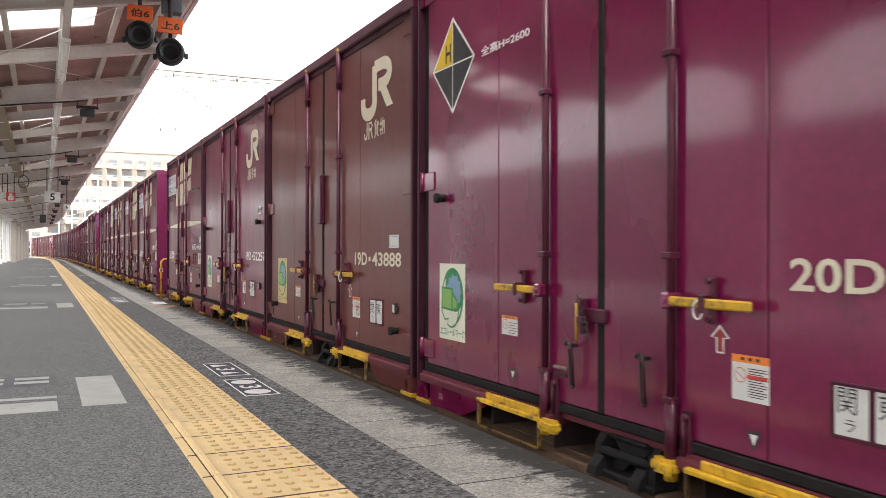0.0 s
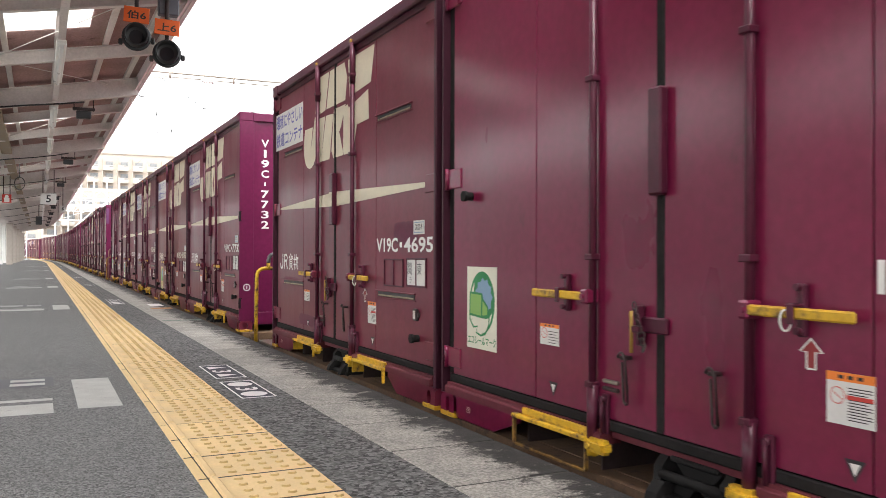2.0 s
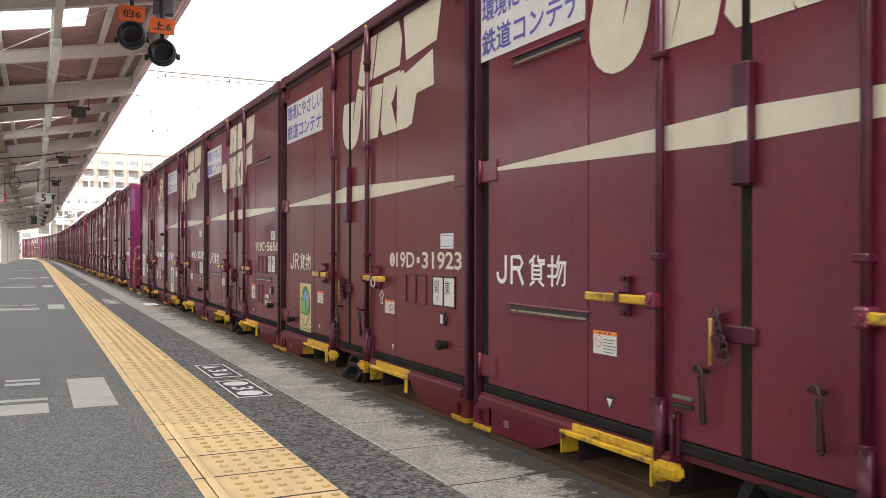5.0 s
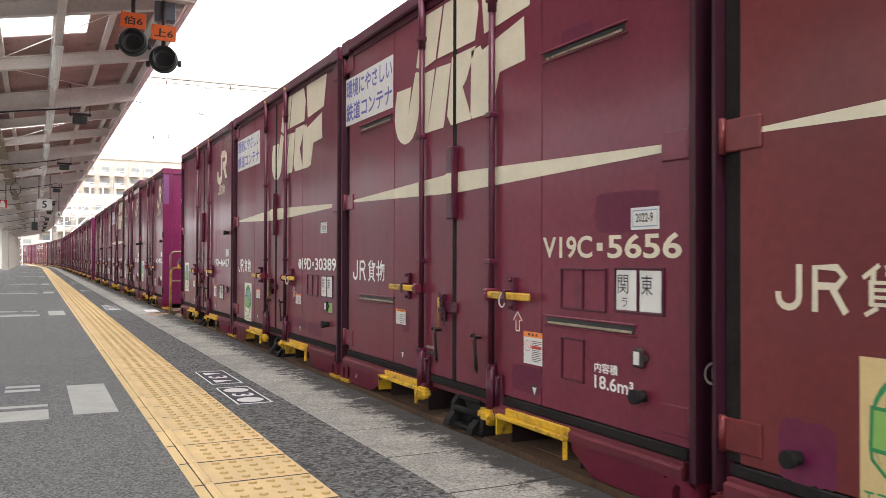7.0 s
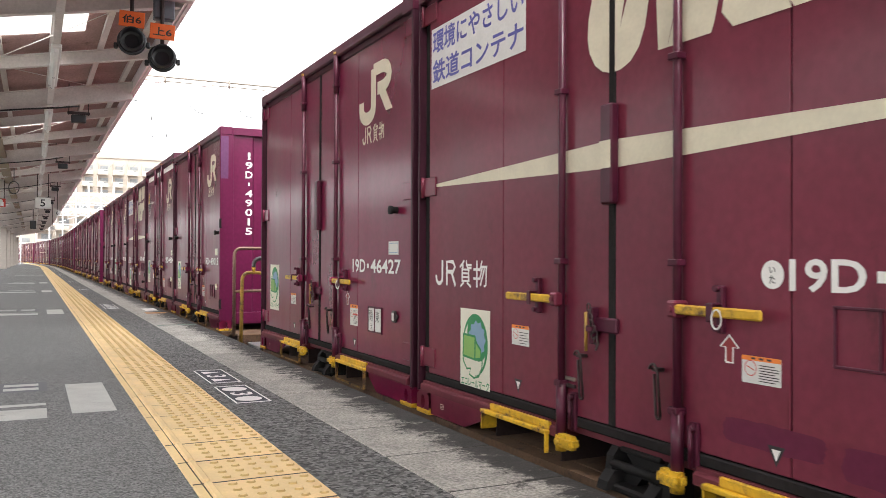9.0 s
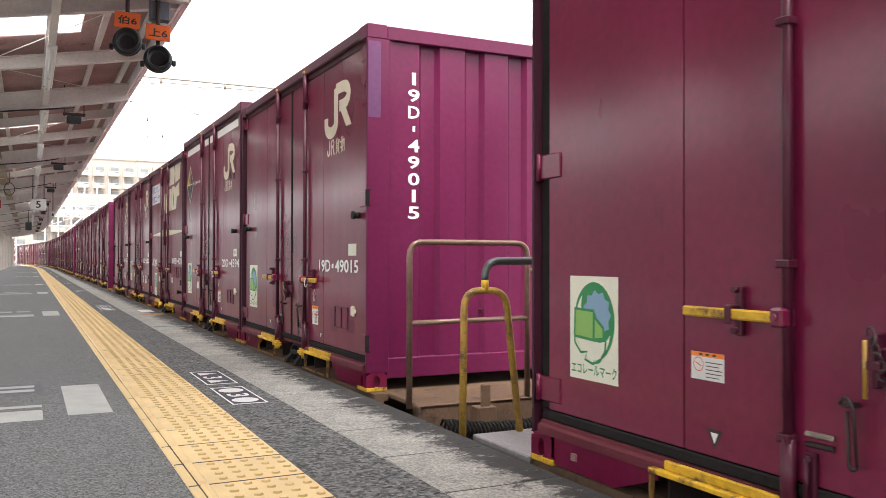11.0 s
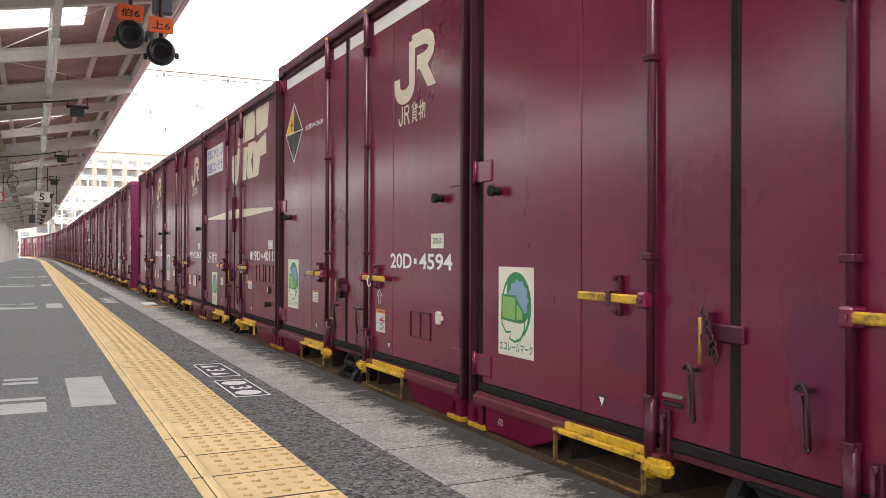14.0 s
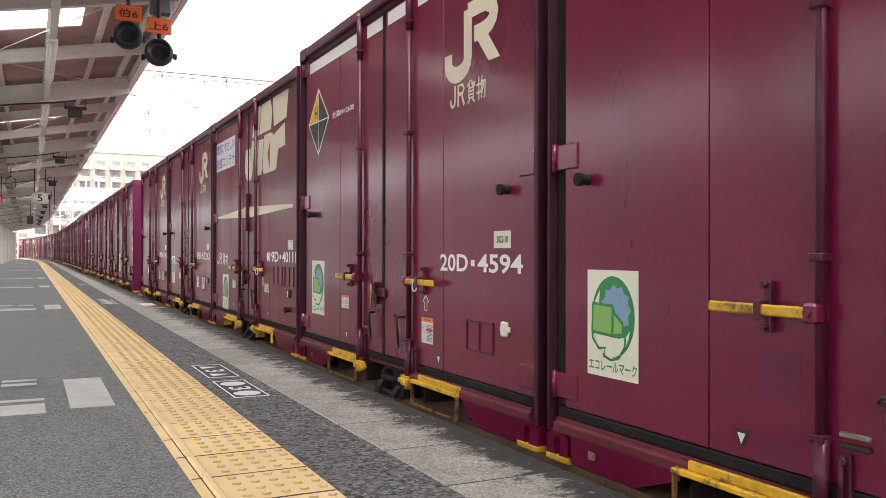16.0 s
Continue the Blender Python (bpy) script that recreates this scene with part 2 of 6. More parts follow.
def pipe(bm, pts, r, n=10, bend=0.0, closed=False):
    """A round bar along points, corners rounded by bend."""
    pts = [Vector(p) for p in pts]
    path = []
    if bend:
        for i, p in enumerate(pts):
            if i in (0, len(pts) - 1):
                path.append(p)
                continue
            a, c = (pts[i - 1] - p).normalized() * bend, (pts[i + 1] - p).normalized() * bend
            for k in range(6):
                u = k / 5
                path.append(p + a * (1 - u) ** 2 + c * u ** 2)
    else:
        path = pts
    rings, ref = [], None
    m = len(path)
    for i, p in enumerate(path):
        if closed:
            d = (path[(i + 1) % m] - path[i - 1]).normalized()
        else:
            d = (path[min(i + 1, m - 1)] - path[max(i - 1, 0)]).normalized()
        if ref is None:
            ref = d.orthogonal().normalized()
        ref = (ref - d * ref.dot(d)).normalized()
        s = d.cross(ref)
        rings.append([bm.verts.new(p + (ref * math.cos(2 * math.pi * k / n) + s * math.sin(2 * math.pi * k / n)) * r) for k in range(n)])
    for i in range(m if closed else m - 1):
        a, c = rings[i], rings[(i + 1) % m]
        for k in range(n):
            bm.faces.new((a[k], a[(k + 1) % n], c[(k + 1) % n], c[k])).smooth = True
    if not closed:
        bm.faces.new(rings[0][::-1])
        bm.faces.new(rings[-1])


def slab(bm, pts, put, t):
    """A flat outline of thickness t; put(a, b, depth) gives the place, depth 0 in front."""
    front = [bm.verts.new(put(a, b, 0)) for a, b in pts]
    back = [bm.verts.new(put(a, b, t)) for a, b in pts]
    bm.faces.new(front)
    bm.faces.new(back[::-1])
    for i in range(len(pts)):
        j = (i + 1) % len(pts)
        bm.faces.new((front[j], front[i], back[i], back[j]))


def side(y, z, d, out=0.0):
    """On a container's long face: y along it, z up, d inwards."""
    return (d - out, y, z)


def disc(cx, cy, rx, ry=None, n=28, a0=0.0):
    ry = rx if ry is None else ry
    return [(cx + rx * math.cos(a0 + 2 * math.pi * i / n), cy + ry * math.sin(a0 + 2 * math.pi * i / n)) for i in range(n)]


def finish(bm):
    bmesh.ops.recalc_face_normals(bm, faces=bm.faces)
    return bm


MESHES = {}


def part(name, bm, m, parent=None, label="", at=None):
    me = bpy.data.meshes.new(name)
    finish(bm)
    bm.to_mesh(me)
    bm.free()
    me.materials.append(m)
    ob = new(name, me)
    ob.parent = parent
    if at is not None:
        ob.matrix_basis = at
    return tagged(ob, label)


def piece(name, key, build, m, parent, label="", at=None, second=None):
    """A part whose mesh is shared by all that give the same key and material."""
    k = (key, m.name)
    if k not in MESHES:
        bm = bmesh.new()
        build(bm)
        finish(bm)
        me = bpy.data.meshes.new(name)
        bm.to_mesh(me)
        bm.free()
        me.materials.append(m)
        if second:
            me.materials.append(second)
        MESHES[k] = me
    ob = new(name, MESHES[k])
    ob.parent = parent
    if at is not None:
        ob.matrix_basis = at
    return tagged(ob, label)


def thing(name, label, category, group="", kind=""):
    ob = new(name)
    ob.empty_display_size = 0.2
    return tagged(ob, label, category, group, kind)


def letters(body, w, h):
    """A flat mesh of the words, filling w by h from the origin, in the xy plane."""
    cu = bpy.data.curves.new("letters", "FONT")
    cu.body, cu.resolution_u, cu.offset = body, 3, (0.0 if body in "関東ラ" else 0.02)
    ob = new("letters", cu)
    me = bpy.data.meshes.new_from_object(ob.evaluated_get(bpy.context.evaluated_depsgraph_get()))
    bpy.data.objects.remove(ob)
    bpy.data.curves.remove(cu)
    co = np.empty(len(me.vertices) * 3)
    me.vertices.foreach_get("co", co)
    co = co.reshape(-1, 3)
    lo, hi = co.min(0), co.max(0)
    co[:, 0] = (co[:, 0] - lo[0]) / (hi[0] - lo[0]) * w
    co[:, 1] = (co[:, 1] - lo[1]) / (hi[1] - lo[1]) * h
    co[:, 2] = 0
    me.vertices.foreach_set("co", co.ravel())
    me.update()
    return me


FACE = Matrix(((0, 0, -1, 0), (-1, 0, 0, 0), (0, 1, 0, 0), (0, 0, 0, 1)))
FRONT = Matrix(((1, 0, 0, 0), (0, 0, -1, 0), (0, 1, 0, 0), (0, 0, 0, 1)))


def words(name, body, w, h, m, parent, at, label=""):
    k = ("words", body, w, h, m.name)
    if k not in MESHES:
        MESHES[k] = letters(body, w, h)
        MESHES[k].materials.append(m)
    ob = new(name, MESHES[k])
    ob.parent, ob.matrix_basis = parent, at
    return tagged(ob, label)


def on_face(y, z, out=0.002):
    return Matrix.Translation((DOOR_X - out, y, z)) @ FACE


def flat(name, key, outlines, m, parent, at, label=""):
    """Thin painted shapes: outlines in a plane, set at a pose."""
    k = (key, m.name)
    if k not in MESHES:
        me = bpy.data.meshes.new(name)
        vs, fs = [], []
        for i, o in enumerate(outlines):
            fs.append(tuple(range(len(vs), len(vs) + len(o))))
            vs += [(a, b, 0.00003 * i if key.startswith(("hookmark", "namebars")) else 0.0) for a, b in o]
        me.from_pydata(vs, [], fs)
        me.materials.append(m)
        MESHES[k] = me
    ob = new(name, MESHES[k])
    ob.parent, ob.matrix_basis = parent, at
    return tagged(ob, label)


def band(pts, w):
    """Quads along a line of points, w wide."""
    out = []
    pts = [Vector(p) for p in pts]
    nor = []
    for i in range(len(pts)):
        d = (pts[min(i + 1, len(pts) - 1)] - pts[max(i - 1, 0)]).normalized()
        nor.append(Vector((-d.y, d.x)) * w / 2)
    for i in range(len(pts) - 1):
        q = [pts[i] - nor[i], pts[i + 1] - nor[i + 1], pts[i + 1] + nor[i + 1], pts[i] + nor[i]]
        out.append([tuple(p) for p in q])
    return out


def rect(a0, b0, a1, b1):
    return [(a0, b0), (a1, b0), (a1, b1), (a0, b1)]


# ---- the line of the track ----
CX, BEND, RADIUS = 3.275, 66.0, 520.0
DECK, RAIL = -0.065, -1.06


def along(s, o=0.0, z=0.0):
    """The place s metres along the track, o metres to its right."""
    if s <= BEND:
        return Vector((CX + o, s, z))
    a = (s - BEND) / RADIUS
    return Vector((CX - RADIUS + (RADIUS + o) * math.cos(a), BEND + (RADIUS + o) * math.sin(a), z))


def turn_at(s):
    return 0.0 if s <= BEND else (s - BEND) / RADIUS


def place(s, o=0.0, z=0.0):
    return Matrix.Translation(along(s, o, z)) @ Matrix.Rotation(turn_at(s), 4, "Z")


def stations(s0, s1, step=4.0):
    n = max(1, int(round((s1 - s0) / step)))
    return [s0 + (s1 - s0) * i / n for i in range(n + 1)]


def sweep(bm, prof, s0, s1, step=4.0, closed=True):
    """A profile of (offset, height) carried along the track."""
    rings = [[bm.verts.new(along(s, o - CX, z)) for o, z in prof] for s in stations(s0, s1, step)]
    n = len(prof)
    for a, c in zip(rings, rings[1:]):
        for i in range(n if closed else n - 1):
            j = (i + 1) % n
            bm.faces.new((a[i], a[j], c[j], c[i]))
    if closed:
        bm.faces.new(rings[0][::-1])
        bm.faces.new(rings[-1])


def bar(x0, x1, z0, z1):
    return [(x0, z0), (x1, z0), (x1, z1), (x0, z1)]


# ---- platform ----
X_IN, X_OUT = 1.345, 1.845
TAC0, TAC1, TILE = 0.528, 0.965, 0.353
SLAB = 0.588
END = 230.0

bm = bmesh.new()
box(bm, -400, 400, -300, 900, -1.65, -1.6)
ground = tagged(part("ground", bm, BALLAST), "brown ballast and earth ground beside the tracks", "ground", kind="structure")

bm = bmesh.new()
sweep(bm, [(-9.5, -1.7), (X_OUT - 0.12, -1.7), (X_OUT - 0.12, -0.1), (X_IN, -0.1), (X_IN, 0.0), (-9.5, 0.0)], -8, END)
platform = tagged(part("platform", bm, ASPHALT), "grey asphalt station platform with painted marks", "platform", kind="structure")


bm = bmesh.new()
sweep(bm, bar(TAC1 + 0.004, X_IN - 0.006, -0.05, 0.0016), -8, END)
tagged(part("asphalt_strip", bm, COARSE), "dark coarse asphalt strip beside the edge slabs", "platform", kind="structure")


def edge_slab(bm):
    soft_box(bm, X_IN - CX - 0.004, X_OUT - CX, 0.006, SLAB - 0.006, -0.1, 0.004, 0.005)


edging = thing("platform_edge", "weathered grey concrete slabs along the platform edge", "platform edge", kind="structure")
joint = bmesh.new()
sweep(joint, bar(X_IN + 0.004, X_OUT - 0.01, -0.09, 0.0015), -8, END)
part("mortar_bed", joint, STONEJOINT, edging)
first = 3.866 - SLAB * 14
far = bmesh.new()
for i in range(400):
    s = first + i * SLAB
    if i < 240:
        piece("slab", "edge_slab", edge_slab, STONE, edging, at=place(s))
    else:
        m = place(s)
        fs = box(far, X_IN - CX + 0.003, X_OUT - CX, 0.004, SLAB - 0.004, -0.1, 0.004)
        for v in {v for f in fs for v in f.verts}:
            v.co = m @ v.co
tagged(part("far_slabs", far, STONE, edging), kind="stuff")


def tactile_tile(bm):
    a, b = TAC0 - CX, TAC1 - CX
    soft_box(bm, a, a + 0.035, 0.006, TILE - 0.006, -0.02, 0.010, 0.003)
    soft_box(bm, a + 0.036, b, 0.006, TILE - 0.006, -0.02, 0.010, 0.003)
    soft_box(bm, a + 0.038, a + 0.068, 0.014, TILE - 0.014, 0.004, 0.022, 0.006)
    for c in range(5):
        for r in range(4):
            x, y = a + 0.135 + c * 0.067, 0.055 + r * 0.082
            # the lower rings of each dot take the darker yellow
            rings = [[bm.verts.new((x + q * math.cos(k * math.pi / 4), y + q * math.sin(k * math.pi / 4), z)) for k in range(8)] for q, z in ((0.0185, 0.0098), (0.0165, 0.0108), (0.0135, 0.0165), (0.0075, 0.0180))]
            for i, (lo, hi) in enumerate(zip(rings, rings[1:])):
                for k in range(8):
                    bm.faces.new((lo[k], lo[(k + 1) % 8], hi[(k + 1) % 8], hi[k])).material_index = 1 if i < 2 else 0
            bm.faces.new(rings[-1])


uneven = random.Random(11)
tactile = thing("tactile_paving", "yellow tactile paving tiles with raised dots and a guide bar", "tactile paving", kind="structure")
joint = bmesh.new()
sweep(joint, bar(TAC0 + 0.003, TAC1 - 0.003, -0.01, 0.0090), -3, END)
part("mortar_bed", joint, JOINT, tactile)
first = 3.147 - TILE * 12
far = bmesh.new()
for i in range(640):
    s = first + i * TILE
    if i < 300:
        piece("tile", "tactile_tile", tactile_tile, TACTILE, tactile, at=place(s, 0, uneven.uniform(-0.0004, 0.0012)) @ pose(0, 0, 0, uneven.uniform(-0.12, 0.12), 0, 0), second=TACRIM)
    else:
        m = place(s)
        fs = box(far, TAC0 - CX, TAC1 - CX, 0.003, TILE - 0.003, -0.02, 0.008)
        for v in {v for f in fs for v in f.verts}:
            v.co = m @ v.co
tagged(part("far_tiles", far, TACTILE, tactile), kind="stuff")


# painted marks
def mark(name, outlines, m, s, o, parent, z=0.002, label=""):
    return flat(name, name + str(outlines), outlines, m, parent, place(s, o - CX, z), label)


BOARD = surface("mark_dark_board", (0.035, 0.038, 0.05), 0.7, 0, 0.1, 6, 80, 0.2)
marks = [(5.64, True), (4.81, False), (15.15, True), (14.35, False), (22.6, True), (29.6, True), (41.0, True), (52.0, True), (63.0, True)]
for s, tri in marks:
    sign = thing("door_position_mark", "dark stopping mark with a white border painted on asphalt", "platform mark", "door position marks")
    sign.matrix_basis = Matrix.Identity(4)
    w, d = 0.215, 0.69
    x = 1.055 if tri else 1.045
    mark("board", [rect(0, 0, w, d)], BOARD, s, x, sign, 0.003)
    t = 0.012
    mark("border", [rect(0.004, 0.006, w - 0.004, 0.006 + 2 * t), rect(0.004, d - 0.006 - 2 * t, w - 0.004, d - 0.006), rect(0.004, 0.006, 0.004 + t, d - 0.006), rect(w - 0.004 - t, 0.006, w - 0.004, d - 0.006)], WHITE, s, x, sign, 0.0045)
    for k, c in ((0, 0.15), (1, d - 0.15)):
        if tri:
            o = [[(0.045, c - 0.065), (0.175, c), (0.045, c + 0.065)]]
        else:
            o = [disc(w / 2, c, 0.078, 0.085)]
        mark("symbol", o, WHITE, s, x, sign, 0.0045)
    # the numeral reads across the platform
    words("numeral", "3", 0.12, 0.13, WHITE, sign, place(s, x - CX, 0.0045) @ Matrix.Translation((0.045, d / 2 + 0.06, 0)) @ Matrix.Rotation(-math.pi / 2, 4, "Z"))

BOARDGREY = surface("faded_board", (0.13, 0.13, 0.14), 0.8, 0, 0.12, 6, 80, 0.3)
lanes = thing("queue_lines", "worn white queue lines and blocks painted on asphalt", "platform marking", kind="structure")
for s in (4.89, 13.4, 21.6, 28.6, 40.5, 52.0, 64.0):
    mark("block", [rect(0, 0, 0.225, 1.13)], LINEWHITE, s, 0.195, lanes)
    mark("stripe", [rect(-0.75, 0, 0, 0.32), rect(-0.9, 0.42, 0, 0.5)], LINEWHITE, s - 0.08, 0.075, lanes)
    mark("caption_bars", [rect(-0.25, 0.0, -0.05, 0.10), rect(-0.25, 0.18, -0.05, 0.28), rect(-0.62, 0.0, -0.31, 0.10), rect(-0.62, 0.18, -0.31, 0.28)], LINEWHITE, s + 0.95, 0.09, lanes, 0.004)
    mark("caption_board", [rect(-0.75, -0.06, 0.0, 0.36)], BOARDGREY, s + 0.95, 0.09, lanes, 0.002)
plate = flat("white_tag", "white_tag", [rect(0, 0, 0.2, 0.62)], WHITE, None, place(13.6, 1.56 - CX, 0.0065))
tagged(plate, "worn white painted patch on the edge slab", "platform mark", kind="structure")
plate = flat("orange_tag", "orange_tag", [rect(0, 0, 0.3, 0.3)], surface("faded_orange_line", (0.45, 0.22, 0.08), 0.8, 0, 0.3, 9, 80, 0.2, (0.3, 0.3, 0.28), 0.4), None, place(12.9, 1.5 - CX, 0.0065))
tagged(plate, "faded orange painted patch on the edge slab", "platform mark", kind="structure")
plate = flat("worn_line", "worn_line", [rect(0, 0, 0.46, 0.1)], surface("faded_teal_line", (0.12, 0.2, 0.17), 0.8, 0, 0.3, 9, 80, 0.2, (0.35, 0.2, 0.1), 0.45), None, place(10.6, 1.36 - CX, 0.0065))
tagged(plate, "worn teal and orange line across the edge slab", "platform mark", kind="structure")


# ---- tracks ----
def track(o, name):
    tr = thing(name, "rusty steel rails on sleepers in ballast", "railway track", kind="structure")
    b = bmesh.new()
    sweep(b, [(o + CX - 2.2, -1.6), (o + CX + 2.2, -1.6), (o + CX + 1.5, RAIL - 0.2), (o + CX - 1.5, RAIL - 0.2)], -20, END)
    tagged(part("ballast_bed", b, BALLAST, tr), kind="stuff")
    for sgn in (-1, 1):
        b = bmesh.new()
        c = CX + o + sgn * 0.567
        sweep(b, [(c - 0.06, RAIL - 0.15), (c + 0.06, RAIL - 0.15), (c + 0.012, RAIL - 0.12), (c + 0.03, RAIL - 0.03), (c + 0.03, RAIL), (c - 0.03, RAIL), (c - 0.03, RAIL - 0.03), (c - 0.012, RAIL - 0.12)], -20, END)
        part("rail", b, RUST, tr)

    def sleeper(bm):
        soft_box(bm, -1.0, 1.0, -0.11, 0.11, -0.17, -0.01, 0.01)
    for i in range(70):
        piece("sleeper", "sleeper", sleeper, SLEEPER, tr, at=place(-4 + i * 0.62, o, RAIL - 0.14))


SLEEPER = surface("concrete_sleeper", (0.25, 0.24, 0.22), 0.9, 0, 0.15, 3, 40, 0.3)
track(0.0, "track")
track(4.2, "track_beside")


# ---- canopy ----
def roof_z(x):
    """Height of the roof sheet's underside: both wings rise away from the columns."""
    # west wing is unseen, steepened so sky reflects higher in the container paint
    return 2.83 + (0.18 if x > -2.3 else 0.62) * abs(x + 2.3)


canopy = thing("canopy", "grey steel platform canopy with brown corrugated roof sheets", "canopy", kind="structure")
EDGE_X, FAS_X = 1.47, 1.33
BAY = 2.35
RAFT0 = 13.15 - BAY * 8


def rafter(big):
    def build(bm):
        d, w = (0.26, 0.07) if big else (0.15, 0.045)
        for x0, x1 in ((-2.3, FAS_X - 0.02), (-2.3, -3.4)):
            for dz0, dz1, ww in ((0.0, -0.014, w), (-0.014, -d + 0.014, 0.012), (-d + 0.014, -d, w)):
                vs = []
                for x in (x0, x1):
                    z = roof_z(x) - 0.06
                    for dy, dz in ((-ww, dz0), (ww, dz0), (ww, dz1), (-ww, dz1)):
                        vs.append(bm.verts.new((x - CX, dy, z + dz)))
                for k in range(4):
                    bm.faces.new((vs[k], vs[(k + 1) % 4], vs[4 + (k + 1) % 4], vs[4 + k]))
                bm.faces.new(vs[:4])
                bm.faces.new(vs[4:])
    return build


for i in range(44):
    big = i % 3 == 2
    piece("rafter", "rafter" + str(big), rafter(big), CANOPY, canopy, at=place(RAFT0 + i * BAY))
for x in (-3.25, -2.8, -1.9, -1.38, -0.87, -0.35, 0.18, 0.71, 1.15):
    b = bmesh.new()
    z = roof_z(x)
    sweep(b, bar(x - 0.03, x + 0.03, z - 0.06, z - 0.004), -6, 96)
    part("purlin", b, CANOPY, canopy)
b = bmesh.new()
z = roof_z(FAS_X)
sweep(b, bar(FAS_X - 0.02, FAS_X + 0.02, z - 0.24, z - 0.005), -6, 96)
part("fascia_beam", b, FASCIA, canopy)
b = bmesh.new()
sweep(b, [(FAS_X - 0.06, z - 0.25), (FAS_X + 0.06, z - 0.17), (FAS_X + 0.06, z - 0.155), (FAS_X - 0.06, z - 0.235)], -6, 96)
part("fascia_flange", b, FASCIA, canopy)
# corrugated sheets, with translucent strips let in
WAVE = 0.08


def sheet(bm, x0, x1, s0, s1, lift=0.0):
    n = int((s1 - s0) / WAVE * 4)
    prev = None
    for i in range(n + 1):
        s = s0 + (s1 - s0) * i / n
        dz = 0.012 * math.sin(2 * math.pi * s / WAVE) + 0.014 + lift
        xs = (x0, x1) if x0 * x1 > 0 or x0 > -2.3 else (x0, -2.3, x1)
        row = [bm.verts.new(along(s, x - CX, roof_z(x) + dz)) for x in xs]
        if prev:
            for k in range(len(xs) - 1):
                bm.faces.new((prev[k], prev[k + 1], row[k + 1], row[k]))
        prev = row


roof = bmesh.new()
panes = []
s = -6.0
lights = [(9.25 + 7.05 * k, 10.1 + 7.05 * k) for k in range(-2, 12)]
for a, c in lights:
    sheet(roof, -3.45, FAS_X, s, a)
    sheet(roof, 0.5, FAS_X, a, c)
    sheet(roof, -3.45, -1.6, a, c)
    panes.append((a, c))
    s = c
sheet(roof, -3.45, FAS_X, s, 96)
ROOFUP = part("roof_sheet", roof, SHEET, canopy)
# the roof sheet's overhang past the fascia, in a darker colour
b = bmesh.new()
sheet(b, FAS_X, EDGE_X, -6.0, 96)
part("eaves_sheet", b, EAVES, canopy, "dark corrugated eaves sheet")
for a, c in panes:
    b = bmesh.new()
    sheet(b, -1.6, 0.5, a, c)
    part("skylight", b, SKYLIGHT, canopy, "pale translucent corrugated skylight sheet")


def post(bm):
    z = roof_z(-2.3) - 0.05
    soft_box(bm, -0.11, 0.11, -0.11, 0.11, 0.0, z, 0.015)
    soft_box(bm, -0.16, 0.16, -0.16, 0.16, 0.0, 0.22, 0.01)


for i in range(12):
    col = thing("platform_column", "white painted steel column carrying the canopy", "column", "canopy columns")
    piece("shaft", "column", post, COLUMN, col)
    col.matrix_basis = place(13.15 - 7.05 * 2 + i * 7.05, -2.3 - CX)

# broad columns where the platform narrows
def tall_post(bm):
    soft_box(bm, -0.2, 0.2, -0.2, 0.2, 0.0, 2.7, 0.03)


for s in (62.0, 69.0, 76.0, 84.0, 93.0):
    col = thing("platform_column", "broad pale column under the far end of the canopy", "column", "broad pale columns")
    piece("shaft", "tallcolumn", tall_post, FARRAIL, col)
    col.matrix_basis = pose(-1.72 + 0.008 * (s - 62), s, 0)

# lamps on a long conduit
conduit = bmesh.new()
sweep(conduit, bar(0.165, 0.235, 2.985, 3.04), -4, 79)
lamp_rail = tagged(part("lamp_conduit", conduit, CANOPY), "grey conduit carrying platform lamps under the canopy", "conduit", kind="structure")


def lamp_case(bm):
    soft_box(bm, -0.05, 0.05, 0, 2.2, 0.015, 0.055, 0.008)


def lamp_tube(bm):
    rod(bm, (0, 0.04, 0.0), (0, 2.16, 0.0), 0.022, 12)


for i in range(18):
    lamp = thing("tube_lamp", "long white fluorescent lamp, unlit, under the canopy", "lamp", "platform lamps")
    piece("case", "lamp_case", lamp_case, LAMP, lamp)
    piece("tube", "lamp_tube", lamp_tube, LAMP, lamp)
    lamp.matrix_basis = place(1.1 + i * 4.1, 0.2 - CX, 2.93)


def cabinet(bm):
    soft_box(bm, -0.10, 0.10, -0.05, 0.07, -0.06, 0.05, 0.012)


def hanger(x):
    def build(bm):
        rod(bm, (x, 0, 0.05), (x, 0.0, 0.5), 0.007, 6)
    return build


def clamp(bm):
    soft_box(bm, -0.15, 0.15, -0.02, 0.02, 0.06, 0.1, 0.006)


for i in range(10):
    sp = thing("loudspeaker", "small black loudspeaker hung from a canopy beam", "loudspeaker", "platform loudspeakers")
    piece("cabinet", "speaker", cabinet, SIGNAL, sp)
    piece("bracket", "speaker_clamp", clamp, DARKIRON, sp)
    for x in (-0.13, 0.13):
        piece("hanger", "hanger%.2f" % x, hanger(x), DARKIRON, sp)
    sp.matrix_basis = place(13.2 + (i - 1) * 7.05, 0.58 - CX, 2.83)

